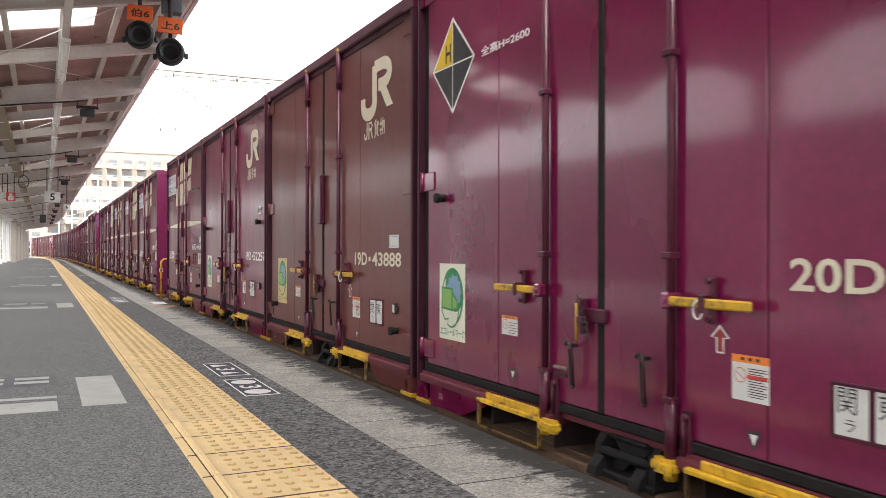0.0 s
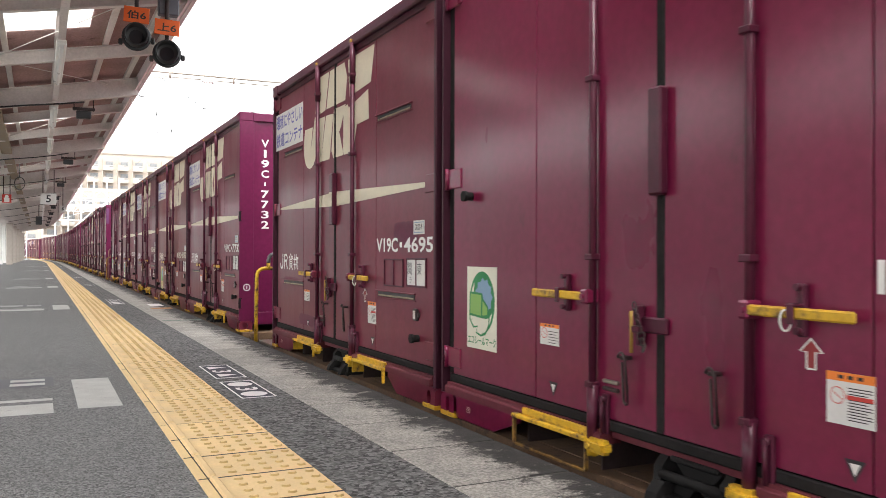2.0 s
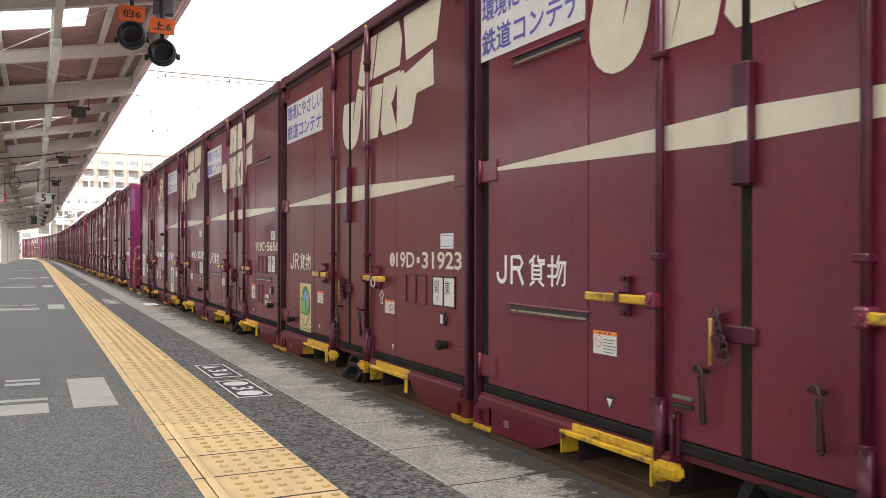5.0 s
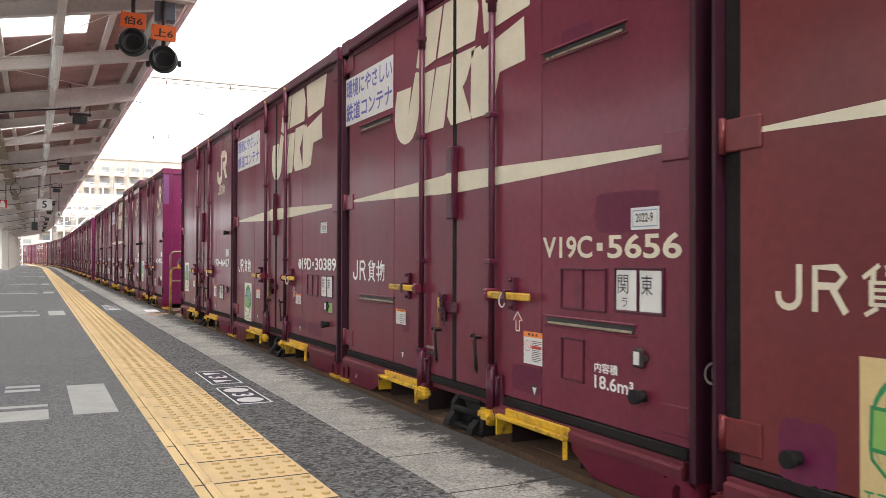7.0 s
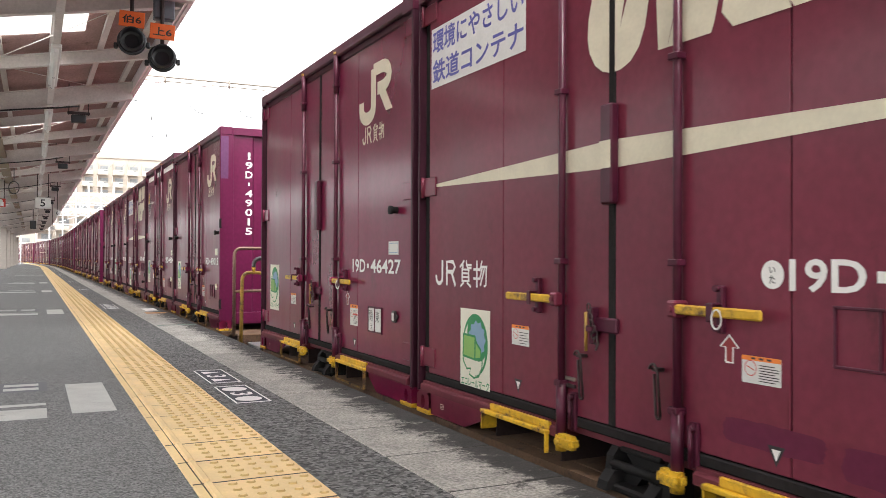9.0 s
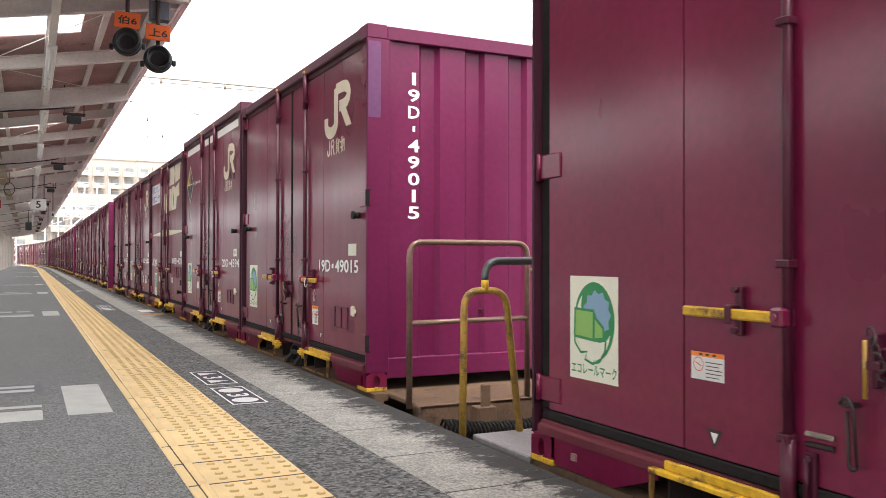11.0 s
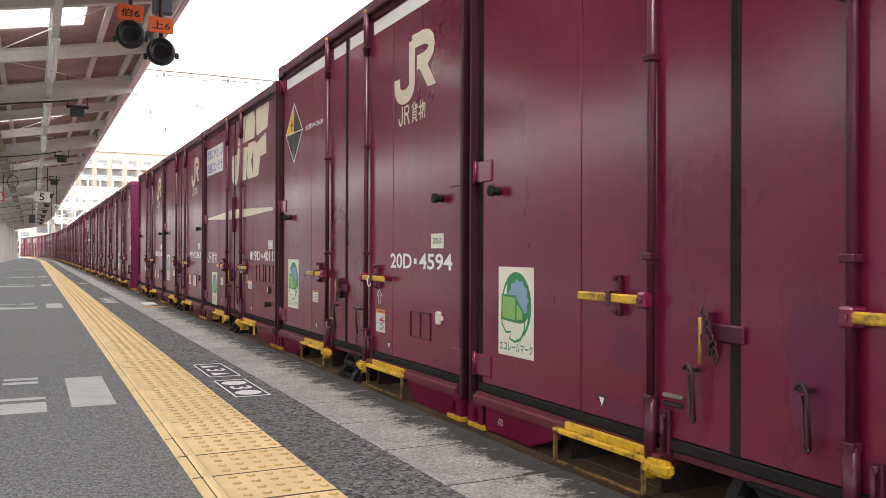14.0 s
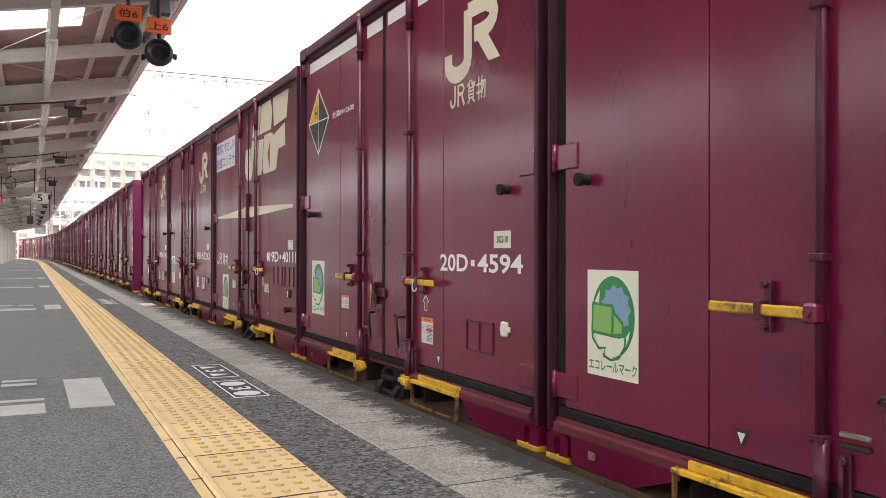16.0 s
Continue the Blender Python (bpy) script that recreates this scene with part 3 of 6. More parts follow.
tray = bmesh.new()
sweep(tray, bar(-0.72, -0.52, 2.93, 3.0), -4, 79)
tagged(part("cable_tray", tray, surface("tray_brown", (0.25, 0.19, 0.12), 0.6, 0, 0.15, 3, 40, 0.1)), "brown cable tray under the canopy", "cable tray", kind="structure")
for k in range(5):
    b = bmesh.new()
    s0 = 8.45 + 7.05 * k
    for a, c in (((-1.9, s0), (0.9, s0 + 4.7)), ((-1.9, s0 + 4.7), (0.9, s0))):
        rod(b, along(a[1], a[0] - CX, roof_z(a[0]) - 0.12), along(c[1], c[0] - CX, roof_z(c[0]) - 0.12), 0.005, 6)
    part("brace_rods", b, CANOPY, canopy)
for k in range(8):
    b = bmesh.new()
    s0 = 13.05 + 7.05 * k
    pts = [along(s0, x - CX, roof_z(x) - 0.34 - 0.02 * math.sin(3 * x + k)) for x in (-1.6, -1.1, -0.6, -0.1, 0.3, 0.58)]
    pipe(b, pts, 0.012, 6)
    tagged(part("speaker_cable", b, SIGNAL), "black cable along a canopy beam to a loudspeaker", "cable", "canopy cables")
b = bmesh.new()
pipe(b, [along(24.2, -0.45 - CX, 3.12)] + [along(24.2, -0.45 - CX + 0.12 * math.cos(a), 2.6 + 0.16 * math.sin(a)) for a in np.linspace(1.57, 15, 40)], 0.012, 6)
tagged(part("cable_coil", b, SIGNAL), "black cable coiled and hung below the canopy", "cable")

# signals with orange boards
def hood(bm):
    n = 24
    prof = [(0.0, 0.06), (0.075, 0.05), (0.095, 0.0), (0.1, -0.05), (0.1, -0.15), (0.09, -0.15), (0.088, -0.02), (0.0, 0.0)]
    rings = [[bm.verts.new((r * math.cos(2 * math.pi * k / n), y, r * math.sin(2 * math.pi * k / n))) for k in range(n)] if r else [bm.verts.new((0, y, 0))] for r, y in prof]
    for a, c in zip(rings, rings[1:]):
        for k in range(n):
            j = (k + 1) % n
            if len(a) == 1:
                bm.faces.new((a[0], c[j], c[k]))
            elif len(c) == 1:
                bm.faces.new((a[k], a[j], c[0]))
            else:
                bm.faces.new((a[k], a[j], c[j], c[k])).smooth = True


def signal(x, s, z, body, zb, top):
    sg = thing("departure_signal", "round black hooded signal lamp under an orange board", "signal", "departure signals")
    piece("hood", "signal_hood", hood, SIGNAL, sg)
    piece("ring", "signal_ring", lambda bm: pipe(bm, [(0.108 * math.cos(a), -0.02, 0.108 * math.sin(a)) for a in np.linspace(0, 2 * math.pi, 25)[:-1]], 0.018, 8, closed=True), SIGNAL, sg)
    piece("lens", "signal_lens", lambda bm: slab(bm, disc(0, 0, 0.06), lambda a, c, d: (a, -0.03 + d, c), 0.01), LENS, sg)
    for a in (200, 350):
        piece("wing_nut", "wing%d" % a, lambda bm, a=a: soft_box(bm, 0.14 * math.cos(radians(a)) - 0.018, 0.14 * math.cos(radians(a)) + 0.018, -0.03, 0.02, 0.14 * math.sin(radians(a)) - 0.025, 0.14 * math.sin(radians(a)) + 0.025, 0.008), SIGNAL, sg)
    piece("stem", "stem%.2f" % top, lambda bm: rod(bm, (0, 0.03, 0.08), (0, 0.03, top - z), 0.018, 10), DARKIRON, sg)
    board = piece("board", "signal_board", lambda bm: soft_box(bm, -0.107, 0.107, -0.006, 0.006, -0.07, 0.07, 0.003), SIGNORANGE, sg, "orange board with black writing", pose(0, -0.02, zb - z, 0, 3, 0))
    words("lettering", body, 0.16, 0.075, BLACK, board, Matrix.Translation((-0.08, -0.0075, -0.038)) @ FRONT)
    sg.matrix_basis = place(s, x - CX, z) @ pose(0, 0, 0, 0, 0, -6)
    return sg


signal(0.775, 7.9, 2.75, "伯6", 2.945, 3.35)
signal(1.035, 7.9, 2.625, "上6", 2.865, 3.42)
b = bmesh.new()
soft_box(b, -0.09, 0.09, -0.05, 0.05, -0.1, 0.1, 0.01)
jb = part("junction_box", b, surface("box_grey", (0.10, 0.11, 0.13), 0.5, 0, 0.1, 5, 40, 0.1), at=place(8.0, 1.06 - CX, 3.1))
tagged(jb, "dark grey junction box on the signal stem", "junction box")
b = bmesh.new()
sweep(b, bar(0.3, 1.3, 3.17, 3.21), 7.86, 7.95, 0.1)
tagged(part("signal_rail", b, CANOPY), "grey steel rail that carries the departure signals", "rail", kind="structure")


# hanging signs
def hanging_sign(name, label, x, s, z, w, h, m, body, tm, wh, top):
    sg = thing(name, label, "sign")
    b = bmesh.new()
    soft_box(b, -w / 2, w / 2, -0.02, 0.02, -h / 2, h / 2, 0.006)
    bd = part("board", b, m, sg)
    for k in (-1, 1):
        b = bmesh.new()
        rod(b, (k * w * 0.35, 0, h / 2), (k * w * 0.35, 0, top - z), 0.012, 6)
        part("hanger", b, DARKIRON, sg)
    if body:
        words("lettering", body, wh[0], wh[1], tm, bd, Matrix.Translation((-wh[0] / 2, -0.023, -wh[1] / 2)) @ FRONT)
    sg.matrix_basis = place(s, x - CX, z)
    return sg


hanging_sign("number_sign", "white hanging sign with a black number five", 0.25, 27, 2.385, 0.42, 0.32, PAPER, "5", BLACK, (0.13, 0.21), 3.24)
red = hanging_sign("emergency_sign", "red hanging emergency sign with a white symbol", -0.83, 27, 2.36, 0.24, 0.24, RED, "", WHITE, (0, 0), 3.0)
flat("symbol", "em_symbol", [rect(-0.07, -0.1, 0.07, 0.02), disc(0, 0.05, 0.05)], WHITE, red.children[0], Matrix.Translation((0, -0.023, 0)) @ FRONT)
hanging_sign("white_sign", "small white hanging sign beside the red one", -1.13, 27, 2.36, 0.24, 0.24, PAPER, "", BLACK, (0, 0), 3.0)
for x, s, z, tx in ((0.68, 29, 2.2, "6"), (0.75, 40, 2.05, "")):
    rs = thing("round_sign", "small round white sign with a number hung from the canopy", "sign", "round number signs")
    b = bmesh.new()
    slab(b, disc(0, 0, 0.1), lambda a, c, d: (a, d, c), 0.02)
    bd = part("board", b, PAPER, rs)
    b = bmesh.new()
    rod(b, (0, 0.01, 0.095), (0, 0.01, 3.36 - z), 0.012, 6)
    part("hanger", b, DARKIRON, rs)
    if tx:
        words("lettering", tx, 0.07, 0.11, BLACK, bd, Matrix.Translation((-0.035, -0.004, -0.055)) @ FRONT)
    rs.matrix_basis = place(s, x - CX, z)
mon = thing("monitor_box", "black monitor box hung below the canopy", "monitor")
b = bmesh.new()
soft_box(b, -0.14, 0.14, -0.1, 0.1, -0.2, 0.2, 0.02)
part("case", b, SIGNAL, mon)
b = bmesh.new()
rod(b, (0, 0, 0.19), (0, 0, 0.9), 0.02, 6)
part("hanger", b, DARKIRON, mon)
mon.matrix_basis = place(45, 0.0 - CX, 2.35)

# plain unseen wall across the station, added to keep low container reflections dark
b = bmesh.new()
box(b, -15.4, -15.0, -60, 240, -1.7, 4.5)
tagged(part("wall_west", b, WALLGREY), "plain pale wall across the tracks", "wall", kind="structure")

# ---- containers ----
ARROWRED = surface("arrow_red", (0.26, 0.018, 0.022), 0.5, 0, 0.08, 8, 60, 0.02)
VENTFLAP = surface("pale_vent_flap", (0.34, 0.29, 0.20), 0.7, 0, 0.25, 9, 60, 0.1, (0.05, 0.03, 0.03), 0.3)
L, W = 3.715, 2.45
DOOR_X = 0.03
MID, ROD_A, ROD_B, SEAM_A, SEAM_B = 1.895, 1.44, 2.285, 1.015, 2.76
POCKETS = ((0.75, 1.335), (2.29, 2.88))


def casting_with_holes(bm):
    """Corner block with an oval opening in its side and in its end."""
    a, d, h = 0.15, 0.165, 0.118
    n = 20

    def plate(w, cx, ry, put):
        ov = [(cx + 0.026 * math.cos(2 * math.pi * k / n), 0.06 + ry * math.sin(2 * math.pi * k / n)) for k in range(n)]
        out = []
        for x, z in ov:
            dx, dz = x - cx, z - 0.06
            k = max(abs(dx) / (w / 2), abs(dz) / (h / 2), 1e-6)
            out.append((w / 2 + dx / k, h / 2 + dz / k))
        o = [bm.verts.new(put(x, z, 0)) for x, z in out]
        i = [bm.verts.new(put(x, z, 0)) for x, z in ov]
        j = [bm.verts.new(put(x, z, 0.03)) for x, z in ov]
        for k in range(n):
            m = (k + 1) % n
            bm.faces.new((o[k], o[m], i[m], i[k]))
            bm.faces.new((i[k], i[m], j[m], j[k]))
        bm.faces.new(j)
    plate(d, d / 2, 0.042, lambda x, z, t: (t, x, z))
    plate(a, a / 2, 0.042, lambda x, z, t: (x, t, z))
    box(bm, 0.034, a, 0.034, d, 0.0, h)
    box(bm, 0.0, a, 0.0, d, h, h + 0.004)
    box(bm, 0.0, a, 0.0, d, -0.004, 0.0)


def corner_post(hh):
    def build(bm):
        prof = [(0.0, 0.006), (0.006, 0.0), (0.16, 0.0), (0.165, 0.005), (0.165, 0.022), (0.2, 0.022), (0.2, 0.06), (0.045, 0.06), (0.045, 0.022), (0.0, 0.022)]
        slab(bm, prof, lambda a, c, d: (a, c, 0.118 + d), hh - 0.218)
    return build


def end_wall(hh):
    def build(bm):
        # broad flats with narrow grooves between
        p = 0.362
        pts = [(0.19, 0.03)]
        for i in range(6):
            a = 0.40 + i * p
            if a + 0.2 > 2.26:
                break
            pts += [(a, 0.03), (a + 0.03, 0.066), (a + 0.135, 0.066), (a + 0.165, 0.03)]
        pts.append((2.26, 0.03))
        lo = [bm.verts.new((x, y, 0.18)) for x, y in pts]
        hi = [bm.verts.new((x, y, hh - 0.1)) for x, y in pts]
        for i in range(len(pts) - 1):
            bm.faces.new((lo[i], lo[i + 1], hi[i + 1], hi[i]))
    return build


OUTER, SHORT = [False], [False]
# how far the lock rods of some containers stand from their usual place
SHIFT = [0.0, 0.0]


def container_shell(c, hh, body, ends, near):
    """Frame, walls, doors and fittings common to all containers."""
    tag = "%.2f" % hh
    for my in (0, 1):
        for mx in (0, 1):
            if mx and not near:
                continue
            flip = Matrix.Translation((W * mx, L * my, 0)) @ Matrix.Diagonal((-1 if mx else 1, -1 if my else 1, 1, 1))
            piece("corner_post", "post" + tag, corner_post(hh), ends if OUTER[0] and not my else POSTSHADE, c, at=flip)
            piece("corner_casting", "casting", casting_with_holes, body, c, at=flip)
            piece("casting_foot", "foot", lambda bm: soft_box(bm, -0.003, 0.153, -0.003, 0.168, -0.006, 0.022, 0.004), YELLOW, c, "worn yellow foot edge", flip)
            if near:
                piece("top_casting", "topcast" + tag, lambda bm: soft_box(bm, -0.002, 0.15, -0.002, 0.165, hh - 0.1, hh, 0.006), ends if OUTER[0] and not my else DARKROD, c, at=flip)
        flip = Matrix.Translation((0, L * my, 0)) @ Matrix.Diagonal((1, -1 if my else 1, 1, 1))
        piece("end_wall", "endwall" + tag, end_wall(hh), ends, c, "ribbed pink-plum end wall", flip)
        piece("end_sill", "endsill", lambda bm: soft_box(bm, 0.15, 2.30, 0.012, 0.08, 0.075, 0.215, 0.006), ends, c, at=flip)
        piece("end_header", "endhead" + tag, lambda bm: soft_box(bm, 0.15, 2.30, 0.004, 0.08, hh - 0.1, hh - 0.004, 0.006), ends, c, at=flip)
    piece("roof", "roof" + tag, lambda bm: soft_box(bm, 0.02, W - 0.02, 0.02, L - 0.02, hh - 0.06, hh - 0.012, 0.01), body, c)
    piece("top_rail", "toprail" + tag, lambda bm: (soft_box(bm, 0.0, 0.09, 0.1, L - 0.1, hh - 0.085, hh - 0.004, 0.01), soft_box(bm, 0.028, 0.09, 0.06, L - 0.06, hh - 0.13, hh - 0.085, 0.004)), DARKROD, c)
    piece("far_wall", "farwall" + tag, lambda bm: box(bm, W - 0.05, W - 0.02, 0.04, L - 0.04, 0.1, hh - 0.05), body, c)
    piece("floor_frame", "floorframe", lambda bm: box(bm, 0.1, W - 0.05, 0.1, L - 0.1, 0.16, 0.2), DARKIRON, c)
    for y0, y1 in ((0.062, 1.40), (2.22, L - 0.062)):
        piece("bottom_rail", "botrail%.2f" % y0, lambda bm, a=y0, e=y1: slab(bm, [(-0.006, 0.124), (0.1, 0.124), (0.1, 0.182), (0.010, 0.182), (0.010, 0.168), (-0.002, 0.164), (-0.006, 0.158)], lambda x, z, d: (x, a + d, z), e - a), RAILPAINT, c)
    piece("sill_beam", "sillbeam", lambda bm: soft_box(bm, 0.05, 0.12, 1.402, 2.218, 0.150, 0.1825, 0.004), RAILPAINT, c)
    # rubber at bottom and middle; rear strip and black backing paint in recess shade
    piece("door_recess", "recess" + tag, lambda bm: box(bm, 0.07, 0.08, 0.03, L - 0.03, 0.18, hh - 0.09), GASKET, c)
    for key, y0, y1, z0, z1, x0 in (("bottom", 0.063, L - 0.063, 0.183, 0.226, 0.026), ("middle", MID - 0.02, MID + 0.02, 0.227, hh - 0.13, 0.024), ("front", 0.026, 0.044, 0.227, hh - 0.13, 0.04), ("rear", L - 0.098, L - 0.026, 0.227, hh - 0.13, 0.04)):
        piece("gasket", "gasket" + key + tag, lambda bm, y0=y0, y1=y1, z0=z0, z1=z1, x0=x0: soft_box(bm, x0, 0.07, y0, y1, z0, z1, 0.006), body if key == "front" else GASKET, c, "plum door edge strip" if key == "front" else "dark grey rubber door gasket")
    for y0, y1 in ((0.046, SEAM_A - 0.003), (SEAM_A + 0.003, MID - 0.021), (MID + 0.021, SEAM_B - 0.003), (SEAM_B + 0.003, L - 0.1)):
        piece("door_panel", "panel%.2f" % y0 + tag, lambda bm, a=y0, e=y1: soft_box(bm, DOOR_X, 0.066, a, e, 0.230, hh - 0.135, 0.003), body, c)
    for y0, y1, yi in ((0.165, POCKETS[0][0], 0.60), (L - 0.165, POCKETS[1][1], 3.13)):
        piece("skirt_plate", "skirt%.2f" % y0, lambda bm, a=y0, e=y1, i=yi: slab(bm, [(a, 0.002), (i, 0.002), (e, 0.09), (e, 0.125), (a, 0.125)], lambda y, z, d: side(y, z, d + 0.012), 0.012), body, c)
    for y0, y1 in POCKETS:
        pk = piece("fork_pocket", "pocket%.2f" % y0, lambda bm, a=y0, e=y1: (soft_box(bm, -0.034, 0.05, a, e, 0.126, 0.146, 0.004), soft_box(bm, -0.010, 0.008, a, e - 0.06, 0.146, 0.180, 0.004)), YELLOW, c, "worn yellow ledge of a fork pocket")
        low = 0.045 if SHORT[0] else 0.004
        for q in (y0, y1 - 0.012):
            piece("pocket_leg", "pocketleg%.2f%.2f" % (q, low), lambda bm, q=q, far=q > y0: soft_box(bm, -0.028, 0.06 if SHORT[0] and far else -0.008, q, q + 0.012, low, 0.127, 0.002), YELLOW if SHORT[0] else RUSTYELLOW, pk, "worn yellow pocket edge")
        if not SHORT[0]:
            piece("pocket_base", "pocketbase%.2f" % y0, lambda bm, a=y0, e=y1: soft_box(bm, -0.024, -0.006, a + 0.013, e - 0.013, -0.003, 0.010, 0.002), RUSTYELLOW, pk)
        piece("pocket_tunnel", "tunnel%.2f" % y0, lambda bm, a=y0, e=y1: (box(bm, 0.061, 0.9, a, a + 0.01, 0.0, 0.12), box(bm, 0.061, 0.9, e - 0.01, e, 0.0, 0.12), box(bm, 0.061, 0.9, a + 0.012, e - 0.012, 0.121, 0.124)), DARKIRON, pk)
    for k, (y, sg) in enumerate(((ROD_A, -1), (ROD_B, 1))):
        rd = piece("lock_rod", "lockrod%d" % k + tag, lambda bm, y=y: (rod(bm, (0.006, y, 0.12), (0.006, y, hh - 0.06), 0.0165, 12), rod(bm, (0.006, y, 0.1), (0.006, y, 0.36), 0.024, 12), rod(bm, (0.006, y, hh - 0.36), (0.006, y, hh - 0.07), 0.022, 12)), DARKROD, c, "dark plum lock rod", Matrix.Translation((0, SHIFT[k], 0)))
        for z in (0.36, 0.885, 1.62, hh - 0.3):
            piece("rod_bracket", "rodbr%d%.2f" % (k, z), lambda bm, y=y, z=z: soft_box(bm, -0.017, DOOR_X, y - 0.021, y + 0.03, z - 0.013, z + 0.013, 0.004), DARKROD, rd)
        piece("top_cam", "topcam%d" % k + tag, lambda bm, y=y: soft_box(bm, -0.018, 0.03, y - 0.014, y + 0.014, hh - 0.07, hh - 0.045, 0.006), WORNYELLOW, rd, "worn yellow cam at the rod's top")
        piece("cam_foot", "camfoot%d" % k, lambda bm, y=y, k=k: (soft_box(bm, -0.038, 0.02, y - (0.13 if k else 0.05), y + (0.0 if k else 0.075), 0.092, 0.150, 0.016, 2), rod(bm, (0.006, y, 0.07), (0.006, y, 0.14), 0.026, 12), rod(bm, (-0.046, y - 0.03, 0.118), (-0.03, y - 0.03, 0.118), 0.014, 8)), YELLOW, rd, "yellow cam foot of the lock rod")
        hd = piece("handle", "handle%d" % k, lambda bm, y=y, s=sg: soft_box(bm, -0.034, -0.020, min(y + s * 0.01, y + s * 0.415), max(y + s * 0.01, y + s * 0.415), 0.705, 0.74, 0.006), YELLOW, c, "yellow locking handle", Matrix.Translation((0, SHIFT[k], 0)))
        piece("handle_hinge", "hhinge%d" % k, lambda bm, y=y, s=sg: (soft_box(bm, -0.038, DOOR_X, y - 0.024 + s * 0.01, y + 0.024 + s * 0.01, 0.692, 0.752, 0.008), rod(bm, (-0.046, y + s * 0.012, 0.722), (-0.035, y + s * 0.012, 0.722), 0.012, 8)), body, hd)
        if near:
            piece("keeper", "keeper%d" % k, lambda bm, y=y, s=sg: (soft_box(bm, 0.004, DOOR_X, y + s * 0.2 - 0.014, y + s * 0.2 + 0.014, 0.65, 0.81, 0.005), soft_box(bm, -0.042, 0.004, y + s * 0.2 - 0.016, y + s * 0.2 + 0.016, 0.741, 0.752, 0.004), soft_box(bm, -0.042, -0.034, y + s * 0.2 - 0.014, y + s * 0.2 + 0.014, 0.69, 0.75, 0.003), rod(bm, (-0.016, y + s * 0.2, 0.80), (0.006, y + s * 0.2, 0.80), 0.011, 8), rod(bm, (-0.016, y + s * 0.2, 0.668), (0.006, y + s * 0.2, 0.668), 0.011, 8)), DARKROD, hd)
            q = 2.06 if k else 1.585
            piece("loop_handle", "loop%d" % k, lambda bm, q=q: (pipe(bm, [(-0.004, q - 0.016, 0.325), (-0.016, q - 0.014, 0.49), (-0.016, q + 0.002, 0.515), (-0.016, q + 0.022, 0.512), (-0.016, q + 0.030, 0.495)], 0.0055, 6, 0.01), pipe(bm, [(-0.004, q - 0.016, 0.325), (-0.004, q - 0.004, 0.312), (-0.004, q + 0.008, 0.325), (-0.014, q + 0.006, 0.478)], 0.0055, 6, 0.008), soft_box(bm, -0.010, DOOR_X, q - 0.004, q + 0.03, 0.486, 0.50, 0.003)), DARKIRON, c, "thin dark loop handle")
            piece("side_latch", "slatch%d" % k, lambda bm, y=y: (soft_box(bm, 0.012, DOOR_X, y - 0.09, y - 0.05, 0.17, 0.33, 0.004), rod(bm, (0.0, y - 0.07, 0.175), (0.0, y - 0.07, 0.315), 0.008, 8), rod(bm, (-0.006, y - 0.07, 0.31), (0.02, y - 0.07, 0.31), 0.014, 8)), DARKROD, rd)
    if near:
        ch = piece("door_latch", "doorlatch", lambda bm: (soft_box(bm, 0.012, DOOR_X, MID - 0.05, MID + 0.11, 0.60, 0.66, 0.006), soft_box(bm, -0.006, DOOR_X, MID + 0.085, MID + 0.105, 0.55, 0.70, 0.004), soft_box(bm, -0.018, 0.012, MID + 0.07, MID + 0.13, 0.60, 0.625, 0.004)), DARKROD, c)
        piece("bolt", "latchbolt", lambda bm: rod(bm, (-0.014, MID + 0.115, 0.52), (-0.014, MID + 0.115, 0.68), 0.007, 8), WORNYELLOW, ch, "worn yellow bolt")
        piece("chain", "latchchain", lambda bm: [pipe(bm, [(-0.012 + 0.008 * math.sin(a + k) * (k % 2), MID + 0.1 - 0.008 * k + 0.011 * math.cos(a), 0.70 - 0.022 * k + 0.016 * math.sin(a)) for a in np.linspace(0, 2 * math.pi, 9)[:-1]], 0.0035, 5, closed=True) for k in range(8)], DARKIRON, ch)
        piece("cable_tie", "tie", lambda bm: pipe(bm, [(-0.040 - 0.008 * math.cos(a), ROD_A - 0.185 + 0.014 * math.cos(a), 0.70 + 0.032 * math.sin(a)) for a in np.linspace(0, 2 * math.pi, 15)[:-1]], 0.0035, 5, closed=True), PAPER, c, "white cable tie")
        piece("grab_plate", "grabplate", lambda bm: [soft_box(bm, 0.014, DOOR_X, ROD_B - 0.15, ROD_B - 0.05, z, z + 0.016, 0.004) for z in (0.375,)], STEEL, c)
        piece("grab_plate", "grabplate_low", lambda bm: soft_box(bm, 0.014, DOOR_X, ROD_B - 0.15, ROD_B - 0.05, 0.345, 0.361, 0.004), DARKIRON, c)
    for my in (0, 1):
        flip = Matrix.Translation((0, L * my, 0)) @ Matrix.Diagonal((1, -1 if my else 1, 1, 1))
        for z in (0.32, 1.31, hh - 0.18):
            piece("hinge", "hinge%.2f" % z, lambda bm, z=z: (soft_box(bm, 0.021, 0.034, 0.035, 0.195, z - 0.055, z + 0.055, 0.005), rod(bm, (0.018, 0.034, z - 0.06), (0.018, 0.034, z + 0.06), 0.012, 10)), body, c, at=flip)


